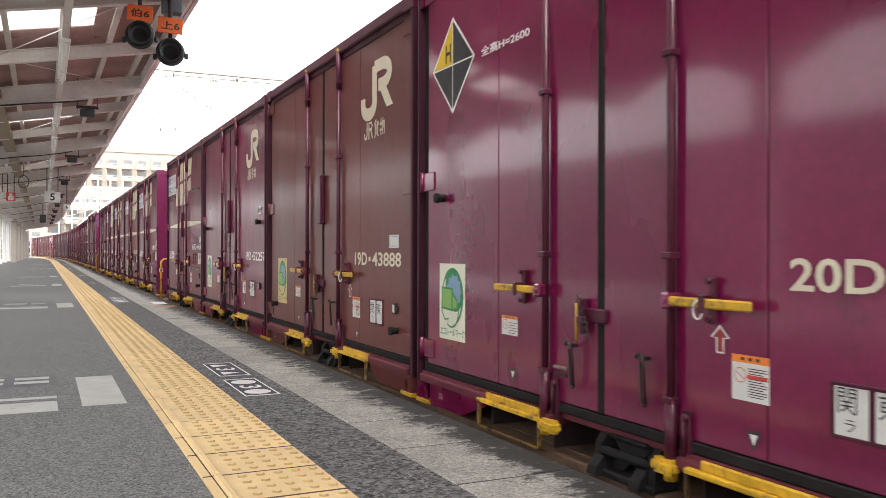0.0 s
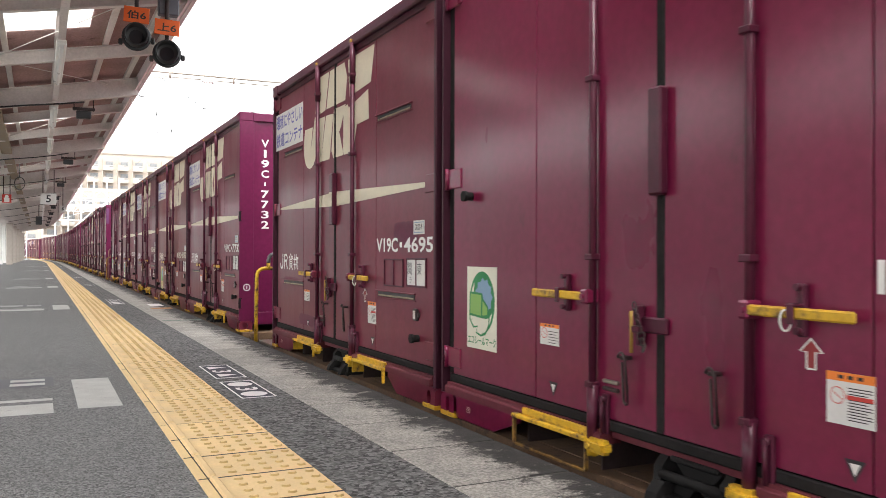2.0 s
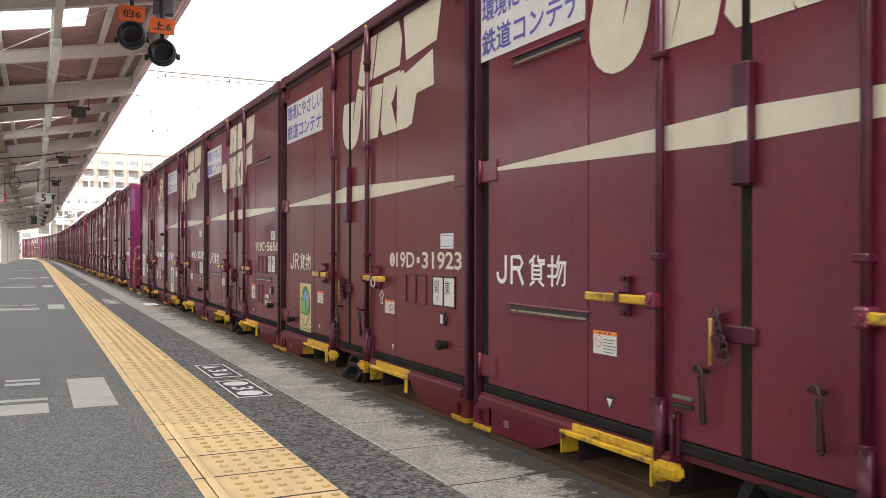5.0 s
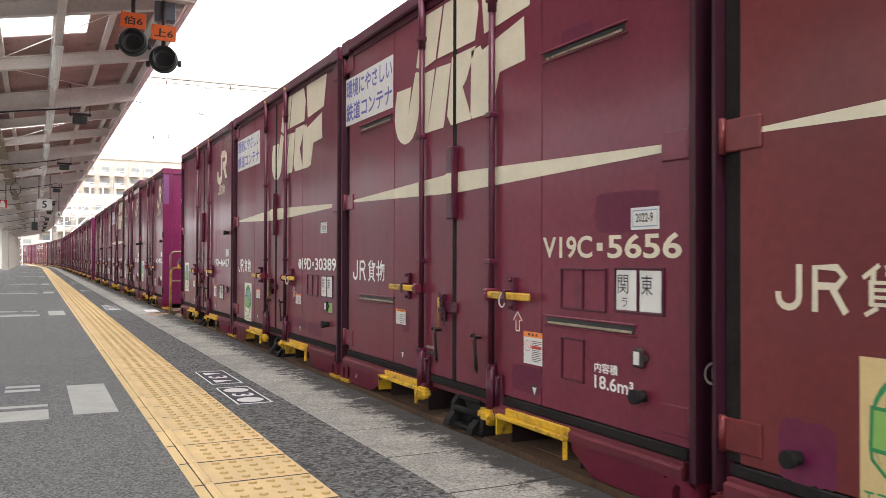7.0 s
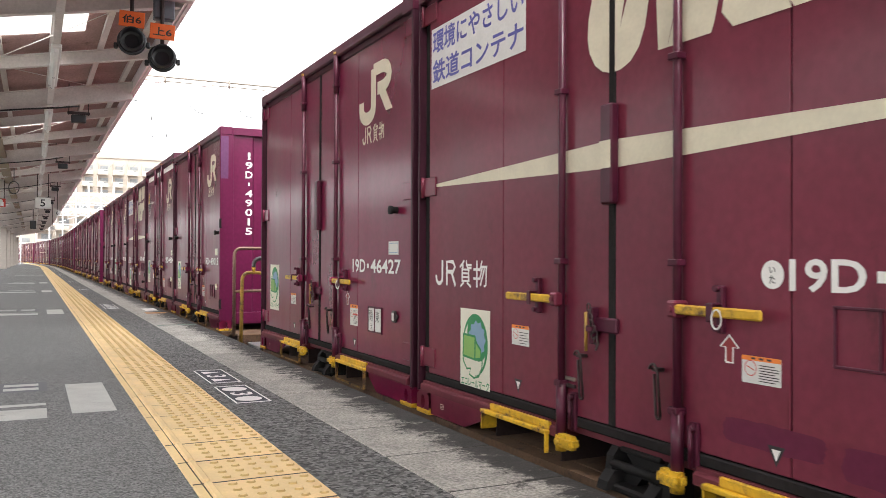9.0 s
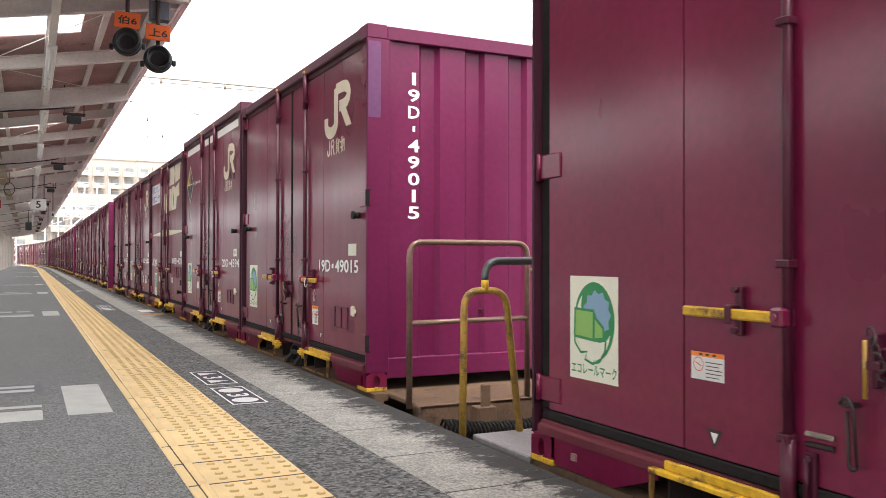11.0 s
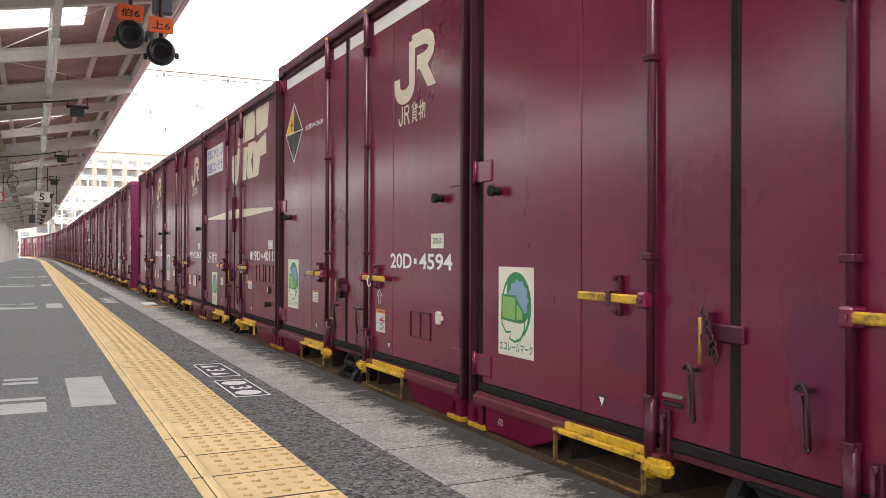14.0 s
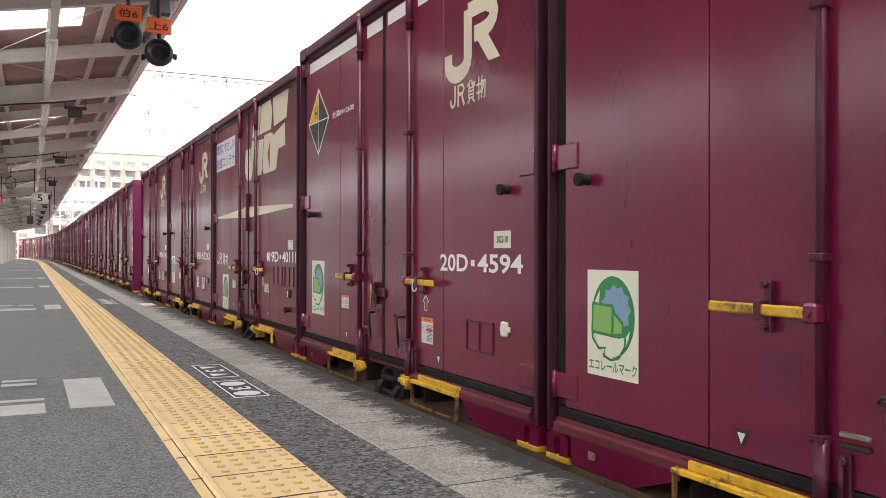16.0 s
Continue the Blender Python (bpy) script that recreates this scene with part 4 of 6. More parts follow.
def end_fittings(c):
    """Slots of the hinges in the corner post and two small hooks on the end wall."""
    for z in (0.32, 1.31):
        piece("hinge_slot", "hingeslot%.2f" % z, lambda bm, z=z: (soft_box(bm, -0.005, 0.02, -0.004, 0.02, z - 0.052, z + 0.052, 0.004), soft_box(bm, -0.004, 0.03, -0.005, 0.022, z + 0.05, z + 0.058, 0.003), soft_box(bm, -0.004, 0.03, -0.005, 0.022, z - 0.058, z - 0.05, 0.003)), GASKET, c, "dark slot of a door hinge")
    for x in (0.89, 1.61):
        piece("end_hook", "endhook%.2f" % x, lambda bm, x=x: (soft_box(bm, x - 0.016, x + 0.016, 0.022, 0.034, 0.505, 0.535, 0.003), pipe(bm, [(x + 0.010, 0.026, 0.525), (x + 0.010, 0.010, 0.528), (x + 0.010, 0.008, 0.575)], 0.0045, 6, 0.008)), DARKROD, c, "small plum hook")


def knob(bm):
    rod(bm, (DOOR_X, 0, 0), (-0.012, 0, 0), 0.022, 14)
    rod(bm, (-0.006, 0, 0), (-0.026, 0, 0), 0.028, 14)


def outline_frame(bm, y0, y1, z0, z1, mid):
    t = 0.009
    for a, e in ((y0, y0 + t), (y1 - t, y1)) + (((y0 + y1) / 2 - t / 2, (y0 + y1) / 2 + t / 2),) * mid:
        soft_box(bm, 0.022, DOOR_X, a, e, z0, z1, 0.002)
    soft_box(bm, 0.022, DOOR_X, y0, y1, z0, z0 + t, 0.002)
    soft_box(bm, 0.022, DOOR_X, y0, y1, z1 - t, z1, 0.002)


def eco_label(c, y, z, ground):
    """Pale label with a green globe ring, a grey-blue disc, a light cube and a line of writing."""
    w, h = 0.325, 0.43
    lb = flat("eco_label", "eco_base", [rect(0, 0, w, h)], ground, c, on_face(y, z), "pale label with a green globe drawing")
    up = lambda d: Matrix.Translation((0, 0, d))
    flat("globe", "eco_ring", [disc(0.168, 0.245, 0.136, 0.162)], TEALGREEN, lb, up(0.0006))
    flat("sea", "eco_sea", [disc(0.160, 0.232, 0.120, 0.148)], ground, lb, up(0.0012))
    flat("shade", "eco_shade", [[(0.09, 0.37), (0.17, 0.405), (0.25, 0.375), (0.295, 0.30), (0.30, 0.22), (0.25, 0.17), (0.20, 0.16), (0.08, 0.30)]], TEALGREEN, lb, up(0.0015))
    land = disc(0.188, 0.275, 0.088, 0.092, 22)
    land = [(0.188 + (x - 0.188) * (1.0 + 0.09 * (-1) ** i), 0.275 + (y - 0.275) * (1.0 + 0.09 * (-1) ** i)) for i, (x, y) in enumerate(land)]
    flat("land", "eco_land", [land], SKYBLUE, lb, up(0.0018))
    flat("cube_edge", "eco_cube0", [[(0.030, 0.172), (0.034, 0.298), (0.172, 0.294), (0.188, 0.262), (0.238, 0.226), (0.238, 0.176), (0.184, 0.162)]], TEALGREEN, lb, up(0.0024))
    flat("cube", "eco_cube1", [[(0.042, 0.183), (0.046, 0.287), (0.164, 0.283), (0.162, 0.175)], [(0.176, 0.177), (0.178, 0.254), (0.228, 0.219), (0.228, 0.184)]], LIME, lb, up(0.003))
    flat("swoosh", "eco_swoosh", band([(0.035, 0.2), (0.04, 0.15), (0.08, 0.112), (0.125, 0.118), (0.11, 0.085), (0.16, 0.072), (0.21, 0.085), (0.245, 0.13), (0.25, 0.17)], 0.011), TEALGREEN, lb, up(0.0032))
    words("caption", "エコレールマーク", 0.305, 0.045, TEALGREEN, lb, Matrix.Translation((0.012, 0.022, 0.0008)))


def warning(c, y, z, w, h, rows, red):
    lb = flat("warning_label", "warn%.2f%.2f" % (w, h), [rect(0, 0, w, h)], PAPER, c, on_face(y, z), "white warning label with an orange head")
    up = lambda d: Matrix.Translation((0, 0, d))
    flat("head", "warnhead%.2f%.2f" % (w, h), [rect(0, h * 0.83, w, h)], ORANGE, lb, up(0.0008))
    tagged(flat("head_bars", "warnhb%.2f%.2f" % (w, h), [rect(w * (0.25 + 0.2 * i), h * 0.88, w * (0.36 + 0.2 * i), h * 0.95) for i in range(3)], BLACK, lb, up(0.0014)), kind="stuff")
    flat("fine_print", "warntb%.2f%.2f" % (w, h), [rect(w * 0.45, h * (0.1 + 0.66 * i / rows), w * (0.95 - 0.1 * (i % 3 == 0)), h * (0.1 + 0.66 * i / rows) + 0.003) for i in range(rows)], DARKIRON, lb, up(0.0008))
    ring = disc(w * 0.23, h * 0.55, w * 0.15)
    flat("ring", "warnring%.2f%.2f" % (w, h), band(ring + ring[:1], 0.003) + band([(w * 0.13, h * 0.62), (w * 0.33, h * 0.48)], 0.003), RED, lb, up(0.0008))
    if red:
        flat("red_bar", "warnred%.2f%.2f" % (w, h), [rect(w * 0.42, h * 0.5, w * 0.97, h * 0.58)], RED, lb, up(0.0014))


def hook_mark(w, h):
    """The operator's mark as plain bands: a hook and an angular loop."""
    s = 0.135
    arc = [(0.42 * w + 0.18 * w * 0 + math.cos(a) * 0.17 * w + 0.0, 0.27 * h + math.sin(a) * 0.19 * h) for a in np.linspace(0, -math.pi, 10)]
    arc = [(x - 0.10 * w, y) for x, y in arc]
    hook = band([(arc[0][0], h * 0.96)] + arc + [(arc[-1][0], h * 0.42)], w * s)
    top = [(arc[0][0], h * 0.93), (w * 0.70, h * 0.93)] + [(w * 0.72 + math.cos(a) * 0.19 * w, h * 0.745 + math.sin(a) * 0.185 * h) for a in np.linspace(math.pi / 2, -math.pi / 2, 9)] + [(w * 0.60, h * 0.56)]
    loop = band(top, w * s * 0.95)
    leg = [[(w * 0.60, h * 0.56), (w * 0.78, h * 0.56), (w * 1.0, h * 0.10), (w * 0.83, h * 0.10)]]
    return hook + loop + leg


def name_bars(w, h):
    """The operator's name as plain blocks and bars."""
    u = w / 4.1
    t = 0.13 * h
    out = band([(0.62 * u, h)] + [(0.36 * u + 0.26 * u * math.cos(a), 0.3 * h + 0.24 * h * math.sin(a)) for a in np.linspace(0, -math.pi, 7)] + [(0.1 * u, 0.4 * h)], t * 1.2)
    out += band([(1.0 * u, 0), (1.0 * u, 0.94 * h), (1.5 * u, 0.94 * h), (1.66 * u, 0.75 * h), (1.5 * u, 0.55 * h), (1.05 * u, 0.55 * h)], t * 1.2) + band([(1.4 * u, 0.5 * h), (1.7 * u, 0)], t * 1.2)
    g = t * 0.72
    x = 2.02 * u
    out += [rect(x + 0.16 * u, 0.18 * h + k * 0.145 * h, x + 0.76 * u, 0.18 * h + k * 0.145 * h + g * 0.8) for k in range(4)]
    out += [rect(x + 0.16 * u, 0.18 * h, x + 0.27 * u, 0.70 * h), rect(x + 0.65 * u, 0.18 * h, x + 0.76 * u, 0.70 * h), rect(x + 0.2 * u, 0.68 * h, x + 0.31 * u, 0.9 * h), rect(x + 0.5 * u, 0.78 * h, x + 0.92 * u, 0.78 * h + g)]
    out += band([(x + 0.34 * u, 0.16 * h), (x + 0.08 * u, 0.0)], g) + band([(x + 0.58 * u, 0.16 * h), (x + 0.88 * u, 0.0)], g) + band([(x + 0.38 * u, h), (x + 0.04 * u, 0.74 * h)], g) + band([(x + 0.52 * u, h), (x + 0.62 * u, 0.72 * h), (x + 0.92 * u, 0.72 * h)], g)
    x = 3.08 * u
    out += [rect(x + 0.2 * u, 0.0, x + 0.31 * u, h), rect(x, 0.62 * h, x + 0.44 * u, 0.62 * h + g), rect(x, 0.28 * h, x + 0.44 * u, 0.28 * h + g), rect(x + 0.5 * u, 0.72 * h, x + 0.98 * u, 0.72 * h + g)]
    out += band([(x + 0.62 * u, h), (x + 0.46 * u, 0.6 * h)], g) + band([(x + 0.92 * u, 0.76 * h), (x + 0.9 * u, 0.1 * h), (x + 0.76 * u, 0.05 * h)], g) + band([(x + 0.64 * u, 0.72 * h), (x + 0.46 * u, 0.3 * h)], g) + band([(x + 0.8 * u, 0.72 * h), (x + 0.5 * u, 0.06 * h)], g)
    return out


# the slanted mark: y along the face, z up, a gap through it at mid height
SLANT = [
    [(2.715, 1.96), (2.49, 1.955), (2.535, 1.785), (2.43, 2.03), (2.40, 2.03), (2.33, 2.0), (2.36, 1.86), (2.385, 1.75), (2.42, 1.68), (2.47, 1.635), (2.53, 1.615), (2.59, 1.612), (2.65, 1.63), (2.70, 1.665), (2.735, 1.72), (2.75, 1.78), (2.745, 1.86)],
    [(2.42, 2.06), (2.32, 2.34), (2.05, 2.34), (2.145, 2.05), (2.33, 2.03)],
    [(2.33, 2.0), (2.15, 2.0), (2.26, 1.642), (2.31, 1.642)],
    [(2.12, 2.05), (2.03, 2.34), (1.68, 2.34), (1.62, 2.22), (1.66, 2.05), (1.95, 2.05)],
    [(2.13, 2.0), (1.945, 1.99), (2.023, 1.68), (2.04, 1.642), (2.26, 1.642)],
    [(1.93, 2.02), (1.65, 2.02), (1.76, 1.86), (1.80, 1.83), (1.71, 1.668), (1.70, 1.64), (1.94, 1.64), (1.99, 1.70)],
    [(1.60, 2.34), (1.05, 2.34), (1.12, 2.09), (1.56, 2.06)],
    [(1.60, 2.01), (1.58, 1.98), (1.17, 2.05), (1.157, 1.84), (1.40, 1.83), (1.47, 1.656), (1.55, 1.64)],
    [(1.70, 2.0), (1.60, 2.01), (1.55, 1.64), (1.69, 1.64), (1.71, 1.668)],
]


def container(number, style, body, label, ends=ENDS, near=True, eco=None, paper=True, box_on=True, knobs=((0.30, 0.38),), end_text=True, stripe=False, frames=((0.545, 0.80, 0.388, 0.567),), prefix="", h=2.5, num=None, white=WHITE, outer=False, touch=(), post_patch=None, end_x=0.298, end_slant=False, left_warning=True, tag_at=None, eco_y=None, name_y=3.53, green_tag=False):
    c = thing("freight_container", label, "container", "freight containers on the train")
    OUTER[0], SHORT[0] = outer, style == "slant"
    SHIFT[:] = (0.05, -0.07) if prefix else (0.0, 0.0)
    container_shell(c, h, body, ends, near)
    if outer:
        end_fittings(c)
    if near:
        flat("check_plate", "checkplate", [rect(0, 0, 0.042, 0.03)], CREAM, c, Matrix.Translation((0.010, 3.42, 0.05)) @ FACE, "small stencilled mark on the skirt")
        flat("check_ground", "checkground", [rect(0.003, 0.003, 0.039, 0.027)], RAILPAINT, c, Matrix.Translation((0.0094, 3.42, 0.05)) @ FACE)
        words("check_letters", "OK", 0.028, 0.016, CREAM, c, Matrix.Translation((0.0088, 3.413, 0.057)) @ FACE)
    if box_on:
        piece("door_cover", "doorcover", lambda bm: soft_box(bm, -0.012, DOOR_X, MID - 0.045, MID + 0.03, 1.115, 1.515, 0.008), DARKROD, c)
    if style in ("plain", "tall"):
        top = 2.20
        tagged(flat("operator_mark", "hookmark", hook_mark(0.67, 0.37), CREAM, c, on_face(1.05, top - 0.37)), kind="stuff")
        tagged(flat("operator_name", "namebars", name_bars(0.41, 0.12), CREAM, c, on_face(0.93, top - 0.37 - 0.145)), kind="stuff")
    if style == "slant":
        tagged(flat("operator_mark", "slant", [[(-a, b) for a, b in o] for o in SLANT], CREAM, c, on_face(-0.69 if prefix else 0, 0.03 if prefix else 0)), kind="stuff")
        flat("streak", "streak", [[(-3.58, 1.306), (-MID, 1.260), (-MID, 1.374), (-3.58, 1.32)], [(-MID, 1.260), (-0.185, 1.292), (-0.185, 1.322), (-MID, 1.374)]], CREAM, c, on_face(0, 0))
        if box_on:
            flat("streak_patch", "streakbox", [rect(-MID - 0.03, 1.257, -MID + 0.045, 1.367)], CREAM, c, Matrix.Translation((-0.0145, 0, 0)) @ FACE)
        tagged(flat("operator_name", "namebars2", name_bars(0.62, 0.14), white if prefix else WHITE, c, on_face(name_y, 0.745)), kind="stuff")
        pw = 1.04 if prefix else 0.92
        pl = flat("slogan_plate", "sloganplate%.2f" % pw, [rect(0, 0, pw, 0.345)], PAPER, c, on_face(3.59 if prefix else 3.70, 1.877), "white plate with blue writing")
        words("slogan", "環境にやさしい", pw - 0.04, 0.135, INDIGO, pl, Matrix.Translation((0.02, 0.195, 0.001)))
        words("slogan", "鉄道コンテナ", pw - 0.04, 0.135, INDIGO, pl, Matrix.Translation((0.02, 0.025, 0.001)))
        for y0, y1, z in () if not number.startswith("V") else ((2.80, 3.36, 1.815), (0.415, 0.985, 1.812), (2.755, 3.39, 0.628), (0.355, 0.968, 0.625)):
            vent = piece("vent_slot", "vent%.2f%.2f" % (y0, z), lambda bm, a=y0, e=y1, z=z: (soft_box(bm, 0.014, DOOR_X, a - 0.02, e + 0.02, z + 0.016, z + 0.025, 0.003), soft_box(bm, 0.022, DOOR_X, a - 0.02, e + 0.02, z - 0.028, z - 0.018, 0.003)), body, c)
            piece("opening", "ventdark%.2f%.2f" % (y0, z), lambda bm, a=y0, e=y1, z=z: soft_box(bm, 0.026, DOOR_X, a, e, z - 0.018, z + 0.016, 0.002), BLACK, vent)
            piece("flap_edge", "ventflap%.2f%.2f" % (y0, z), lambda bm, a=y0, e=y1, z=z: soft_box(bm, 0.023, DOOR_X, a + 0.012, e - 0.012, z - 0.015, z - 0.004, 0.002), VENTFLAP, vent, "pale worn edge of the vent flap")
    if style == "tall":
        dz = 1.946
        flat("height_diamond", "dia0", [[(-0.268, 0), (0, -0.275), (0.268, 0), (0, 0.27)]], WHITE, c, on_face(3.285, dz), "black and yellow height diamond")
        flat("diamond_yellow", "dia1", [[(-0.245, 0.004), (-0.004, 0.004), (-0.004, 0.245)]], DIAMOND, c, on_face(3.285, dz, 0.0028))
        flat("diamond_black", "dia2", [[(0.004, 0.004), (0.245, 0.004), (0.004, 0.245)], [(-0.245, -0.006), (-0.004, -0.25), (-0.004, -0.006)], [(0.004, -0.006), (0.004, -0.25), (0.245, -0.006)]], BLACK, c, on_face(3.285, dz, 0.0028))
        words("diamond_letter", "H", 0.07, 0.105, BLACK, c, on_face(3.375, dz + 0.02, 0.0036))
        words("height_note", "全高H=2600", 0.49, 0.052, WHITE, c, on_face(2.95, dz - 0.028))
    if stripe:
        flat("top_stripe", "topstripe", [rect(-y1, h - 0.235, -y0, h - 0.15) for y0, y1 in ((0.12, 1.36), (1.5, 1.83), (1.89, 2.2), (2.36, 3.6))], WHITE, c, on_face(0, 0))
    if number:
        a, e, z0, z1 = num or ((1.12, 0.235, 0.793, 0.888) if style != "slant" or prefix else (1.0, 0.09, 0.902, 0.997))
        if style == "slant" and prefix:
            a, e, z0, z1 = 1.02, 0.11, 0.80, 0.90
        if "-" in number:
            head, tail = number.split("-")
            unit = {"1": 0.45}
            wide = [sum(unit.get(q, 1.0) for q in t) for t in (head, tail)]
            u = (a - e) / (wide[0] + wide[1] + 0.95)
            words("number", head, wide[0] * u, z1 - z0, white, c, on_face(a, z0))
            flat("number_dash", "dash%.3f" % u, [rect(0, 0, 0.36 * u, 0.3 * u)], white, c, on_face(a - (wide[0] + 0.3) * u, (z0 + z1) / 2 - 0.15 * u))
            words("number", tail, wide[1] * u, z1 - z0, white, c, on_face(a - (wide[0] + 0.95) * u, z0))
        else:
            words("number", number, a - e, z1 - z0, white, c, on_face(a, z0))
        if prefix:
            ds = flat("round_note", "roundnote", [disc(0, 0, 0.045)], white, c, on_face(a + 0.065, (z0 + z1) / 2))
            words("note", "い", 0.024, 0.02, BLACK, ds, Matrix.Translation((-0.012, 0.005, 0.0008)))
            words("note", "た", 0.024, 0.026, BLACK, ds, Matrix.Translation((-0.012, -0.028, 0.0008)))
        if end_text:
            for k, chv in enumerate(number):
                w = 0.03 if chv in "1" else (0.02 if chv == "-" else 0.088)
                words("end_letter", chv if chv != "-" else "l", w, 0.088 if chv != "-" else 0.04, WHITE, c, Matrix.Translation((end_x - w / 2, 0.027, 2.11 - 0.117 * k + (0.025 if chv == "-" else 0))) @ FRONT)
            if end_slant:
                tagged(flat("end_logo", "endslant", [[((2.75 - a) * 0.5, (b - 1.617) * 0.5) for a, b in o] for o in SLANT], WHITE, c, Matrix.Translation((1.37, 0.027, 1.95)) @ FRONT), kind="stuff")
            else:
                tagged(flat("end_name", "namebars3", name_bars(0.41, 0.1), WHITE, c, Matrix.Translation((end_x + 1.402, 0.027, 2.0)) @ FRONT), kind="stuff")
    if number.startswith("V"):
        ring = disc(0, 0, 0.036)
        flat("end_mark", "endmark", band(ring + ring[:1], 0.009) + [rect(-0.005, -0.018, 0.005, 0.018)], WHITE, c, Matrix.Translation((0.085, -0.002, 0.50)) @ FRONT)
    for k, (y0, z0, y1, z1, m) in enumerate(touch):
        rg = random.Random(int(y0 * 97 + z0 * 131))
        n = 44
        ed = []
        for q in range(n):
            a = 2 * math.pi * q / n
            r = max(abs(math.cos(a)), abs(math.sin(a))) ** -0.8
            ed.append(((y1 - y0) / 2 * r * math.cos(a) * rg.uniform(0.93, 1.0), (z1 - z0) / 2 * r * math.sin(a) * rg.uniform(0.9, 1.0)))
        flat("touch_up", "touch%.2f%.2f%.2f" % (y0, z0, y1), [ed], m, c, on_face((y0 + y1) / 2, (z0 + z1) / 2, 0.0012), "darker touched-up paint patch")
    if green_tag:
        flat("green_tag", "greentag", [rect(0, 0, 0.10, 0.075)], LIME, c, on_face(0.30, 0.475), "small lime green tag")
        flat("green_tag_line", "greentagline", [rect(0.015, 0.035, 0.06, 0.04)], TEALGREEN, c, on_face(0.30, 0.475, 0.0028))
    if post_patch:
        for x0, z0 in ((0.008, 1.86), (W - 0.1, 1.8)):
            flat("post_patch", "postpatch%.2f" % x0 + post_patch.name, [rect(0, 0, 0.092, h - 0.12 - z0)], post_patch, c, Matrix.Translation((x0, -0.0015, z0)) @ FRONT, "patch of different paint on the post")
    if eco:
        eco_label(c, eco_y or (3.21 if style == "slant" else 3.45), 0.397 if style != "slant" else 0.20, eco)
    for y, z in knobs:
        piece("rubber_stop", "knob", knob, RUBBER, c, "black rubber door stop", Matrix.Translation((0, y, z)))
    if near:
        if left_warning:
            warning(c, 2.67 if prefix else 2.72, 0.485, 0.155, 0.095, 5, False)
        warning(c, 1.30 if frames is SMALL else (1.21 if prefix else 1.165), 0.365 if frames is SMALL else (0.50 if prefix else 0.41), 0.16, 0.15 if not prefix else 0.088, 12 if not prefix else 7, not prefix)
        ar = [(0.03, 0), (0.062, 0), (0.062, 0.05), (0.087, 0.05), (0.046, 0.09), (0.005, 0.05), (0.03, 0.05)]
        aw = flat("arrow", "arrow", band(ar + ar[:1], 0.007), WHITE, c, on_face(1.31 if prefix else (1.285 if frames is SMALL else 1.265), 0.556, 0.003), "red arrow with a white outline")
        flat("arrow_fill", "arrowfill", [ar], ARROWRED, aw, Matrix.Translation((0, 0, -0.001)))
        for y, z in ((2.645, 0.258), (1.105, 0.252)):
            tr = flat("triangle_mark", "tri0", [[(0, 0.065), (0.035, 0), (0.07, 0.065)]], BLACK, c, on_face(y, z), "black triangle with a white centre")
            flat("triangle", "tri1", [[(0.017, 0.054), (0.035, 0.018), (0.053, 0.054)]], WHITE, tr, Matrix.Translation((0, 0, 0.0008)))
        for a, e, z0, z1 in frames:
            fr = piece("card_frame", "cardframe%.2f%.2f" % (a, z0), lambda bm, a=a, e=e, z0=z0, z1=z1: outline_frame(bm, a, e, z0, z1, 1), DARKROD, c)
        a, e, z0, z1 = frames[-1]
        if paper:
            cd = flat("paper_card", "papercard%.2f" % a, [rect(0.015, 0.012, (e - a) / 2 - 0.01, z1 - z0 - 0.012), rect((e - a) / 2 + 0.01, 0.012, e - a - 0.015, z1 - z0 - 0.012)], PAPER, c, on_face(e, z0, 0.006), "white handwritten paper card")
            words("handwriting", "関", 0.065, 0.075, BLACK, cd, Matrix.Translation((0.025, 0.075, 0.001)))
            words("handwriting", "東", 0.065, 0.075, BLACK, cd, Matrix.Translation(((e - a) / 2 + 0.02, 0.075, 0.001)))
            words("handwriting", "ラ", 0.035, 0.035, BLACK, cd, Matrix.Translation((0.05, 0.025, 0.001)))
        ty, tz = tag_at or (0.44 if style != "slant" else 0.375, 0.918 if style != "slant" or prefix else 1.012)
        old = frames is SMALL
        flat("date_tag", "datetag", [rect(0, 0, 0.165, 0.085)], NEWLABEL if old else PAPER, c, on_face(ty, tz), "small cream tag" if old else "small white tag with a pale blue line")
        if not old:
            flat("date_tag_line", "dateline", band([(0.012, 0.012), (0.153, 0.012), (0.153, 0.073), (0.012, 0.073), (0.012, 0.012)], 0.005), SKYBLUE, c, on_face(ty, tz, 0.0028))
        if number.endswith(("4594", "30389", "52257")):
            words("date", "2022-10" if old else "2022-9", 0.11, 0.035, BLACK, c, on_face(ty - 0.03, tz + 0.026, 0.0034))
        if style == "slant" and number.startswith("V"):
            words("date", "2022-9", 0.10, 0.035, BLACK, c, on_face(0.345, 1.04, 0.0034))
            if number.endswith("56"):
                words("volume_note", "内容積", 0.155, 0.042, WHITE, c, on_face(0.61, 0.435))
                words("volume_note", "18.6m³", 0.25, 0.055, WHITE, c, on_face(0.61, 0.37))
                piece("card_frame", "cardframe_low", lambda bm: outline_frame(bm, 0.68, 0.85, 0.375, 0.56, 0), DARKROD, c)
            piece("card_frame", "cardframe_left", lambda bm: outline_frame(bm, 0.53, 0.855, 0.68, 0.86, 1), DARKROD, c)
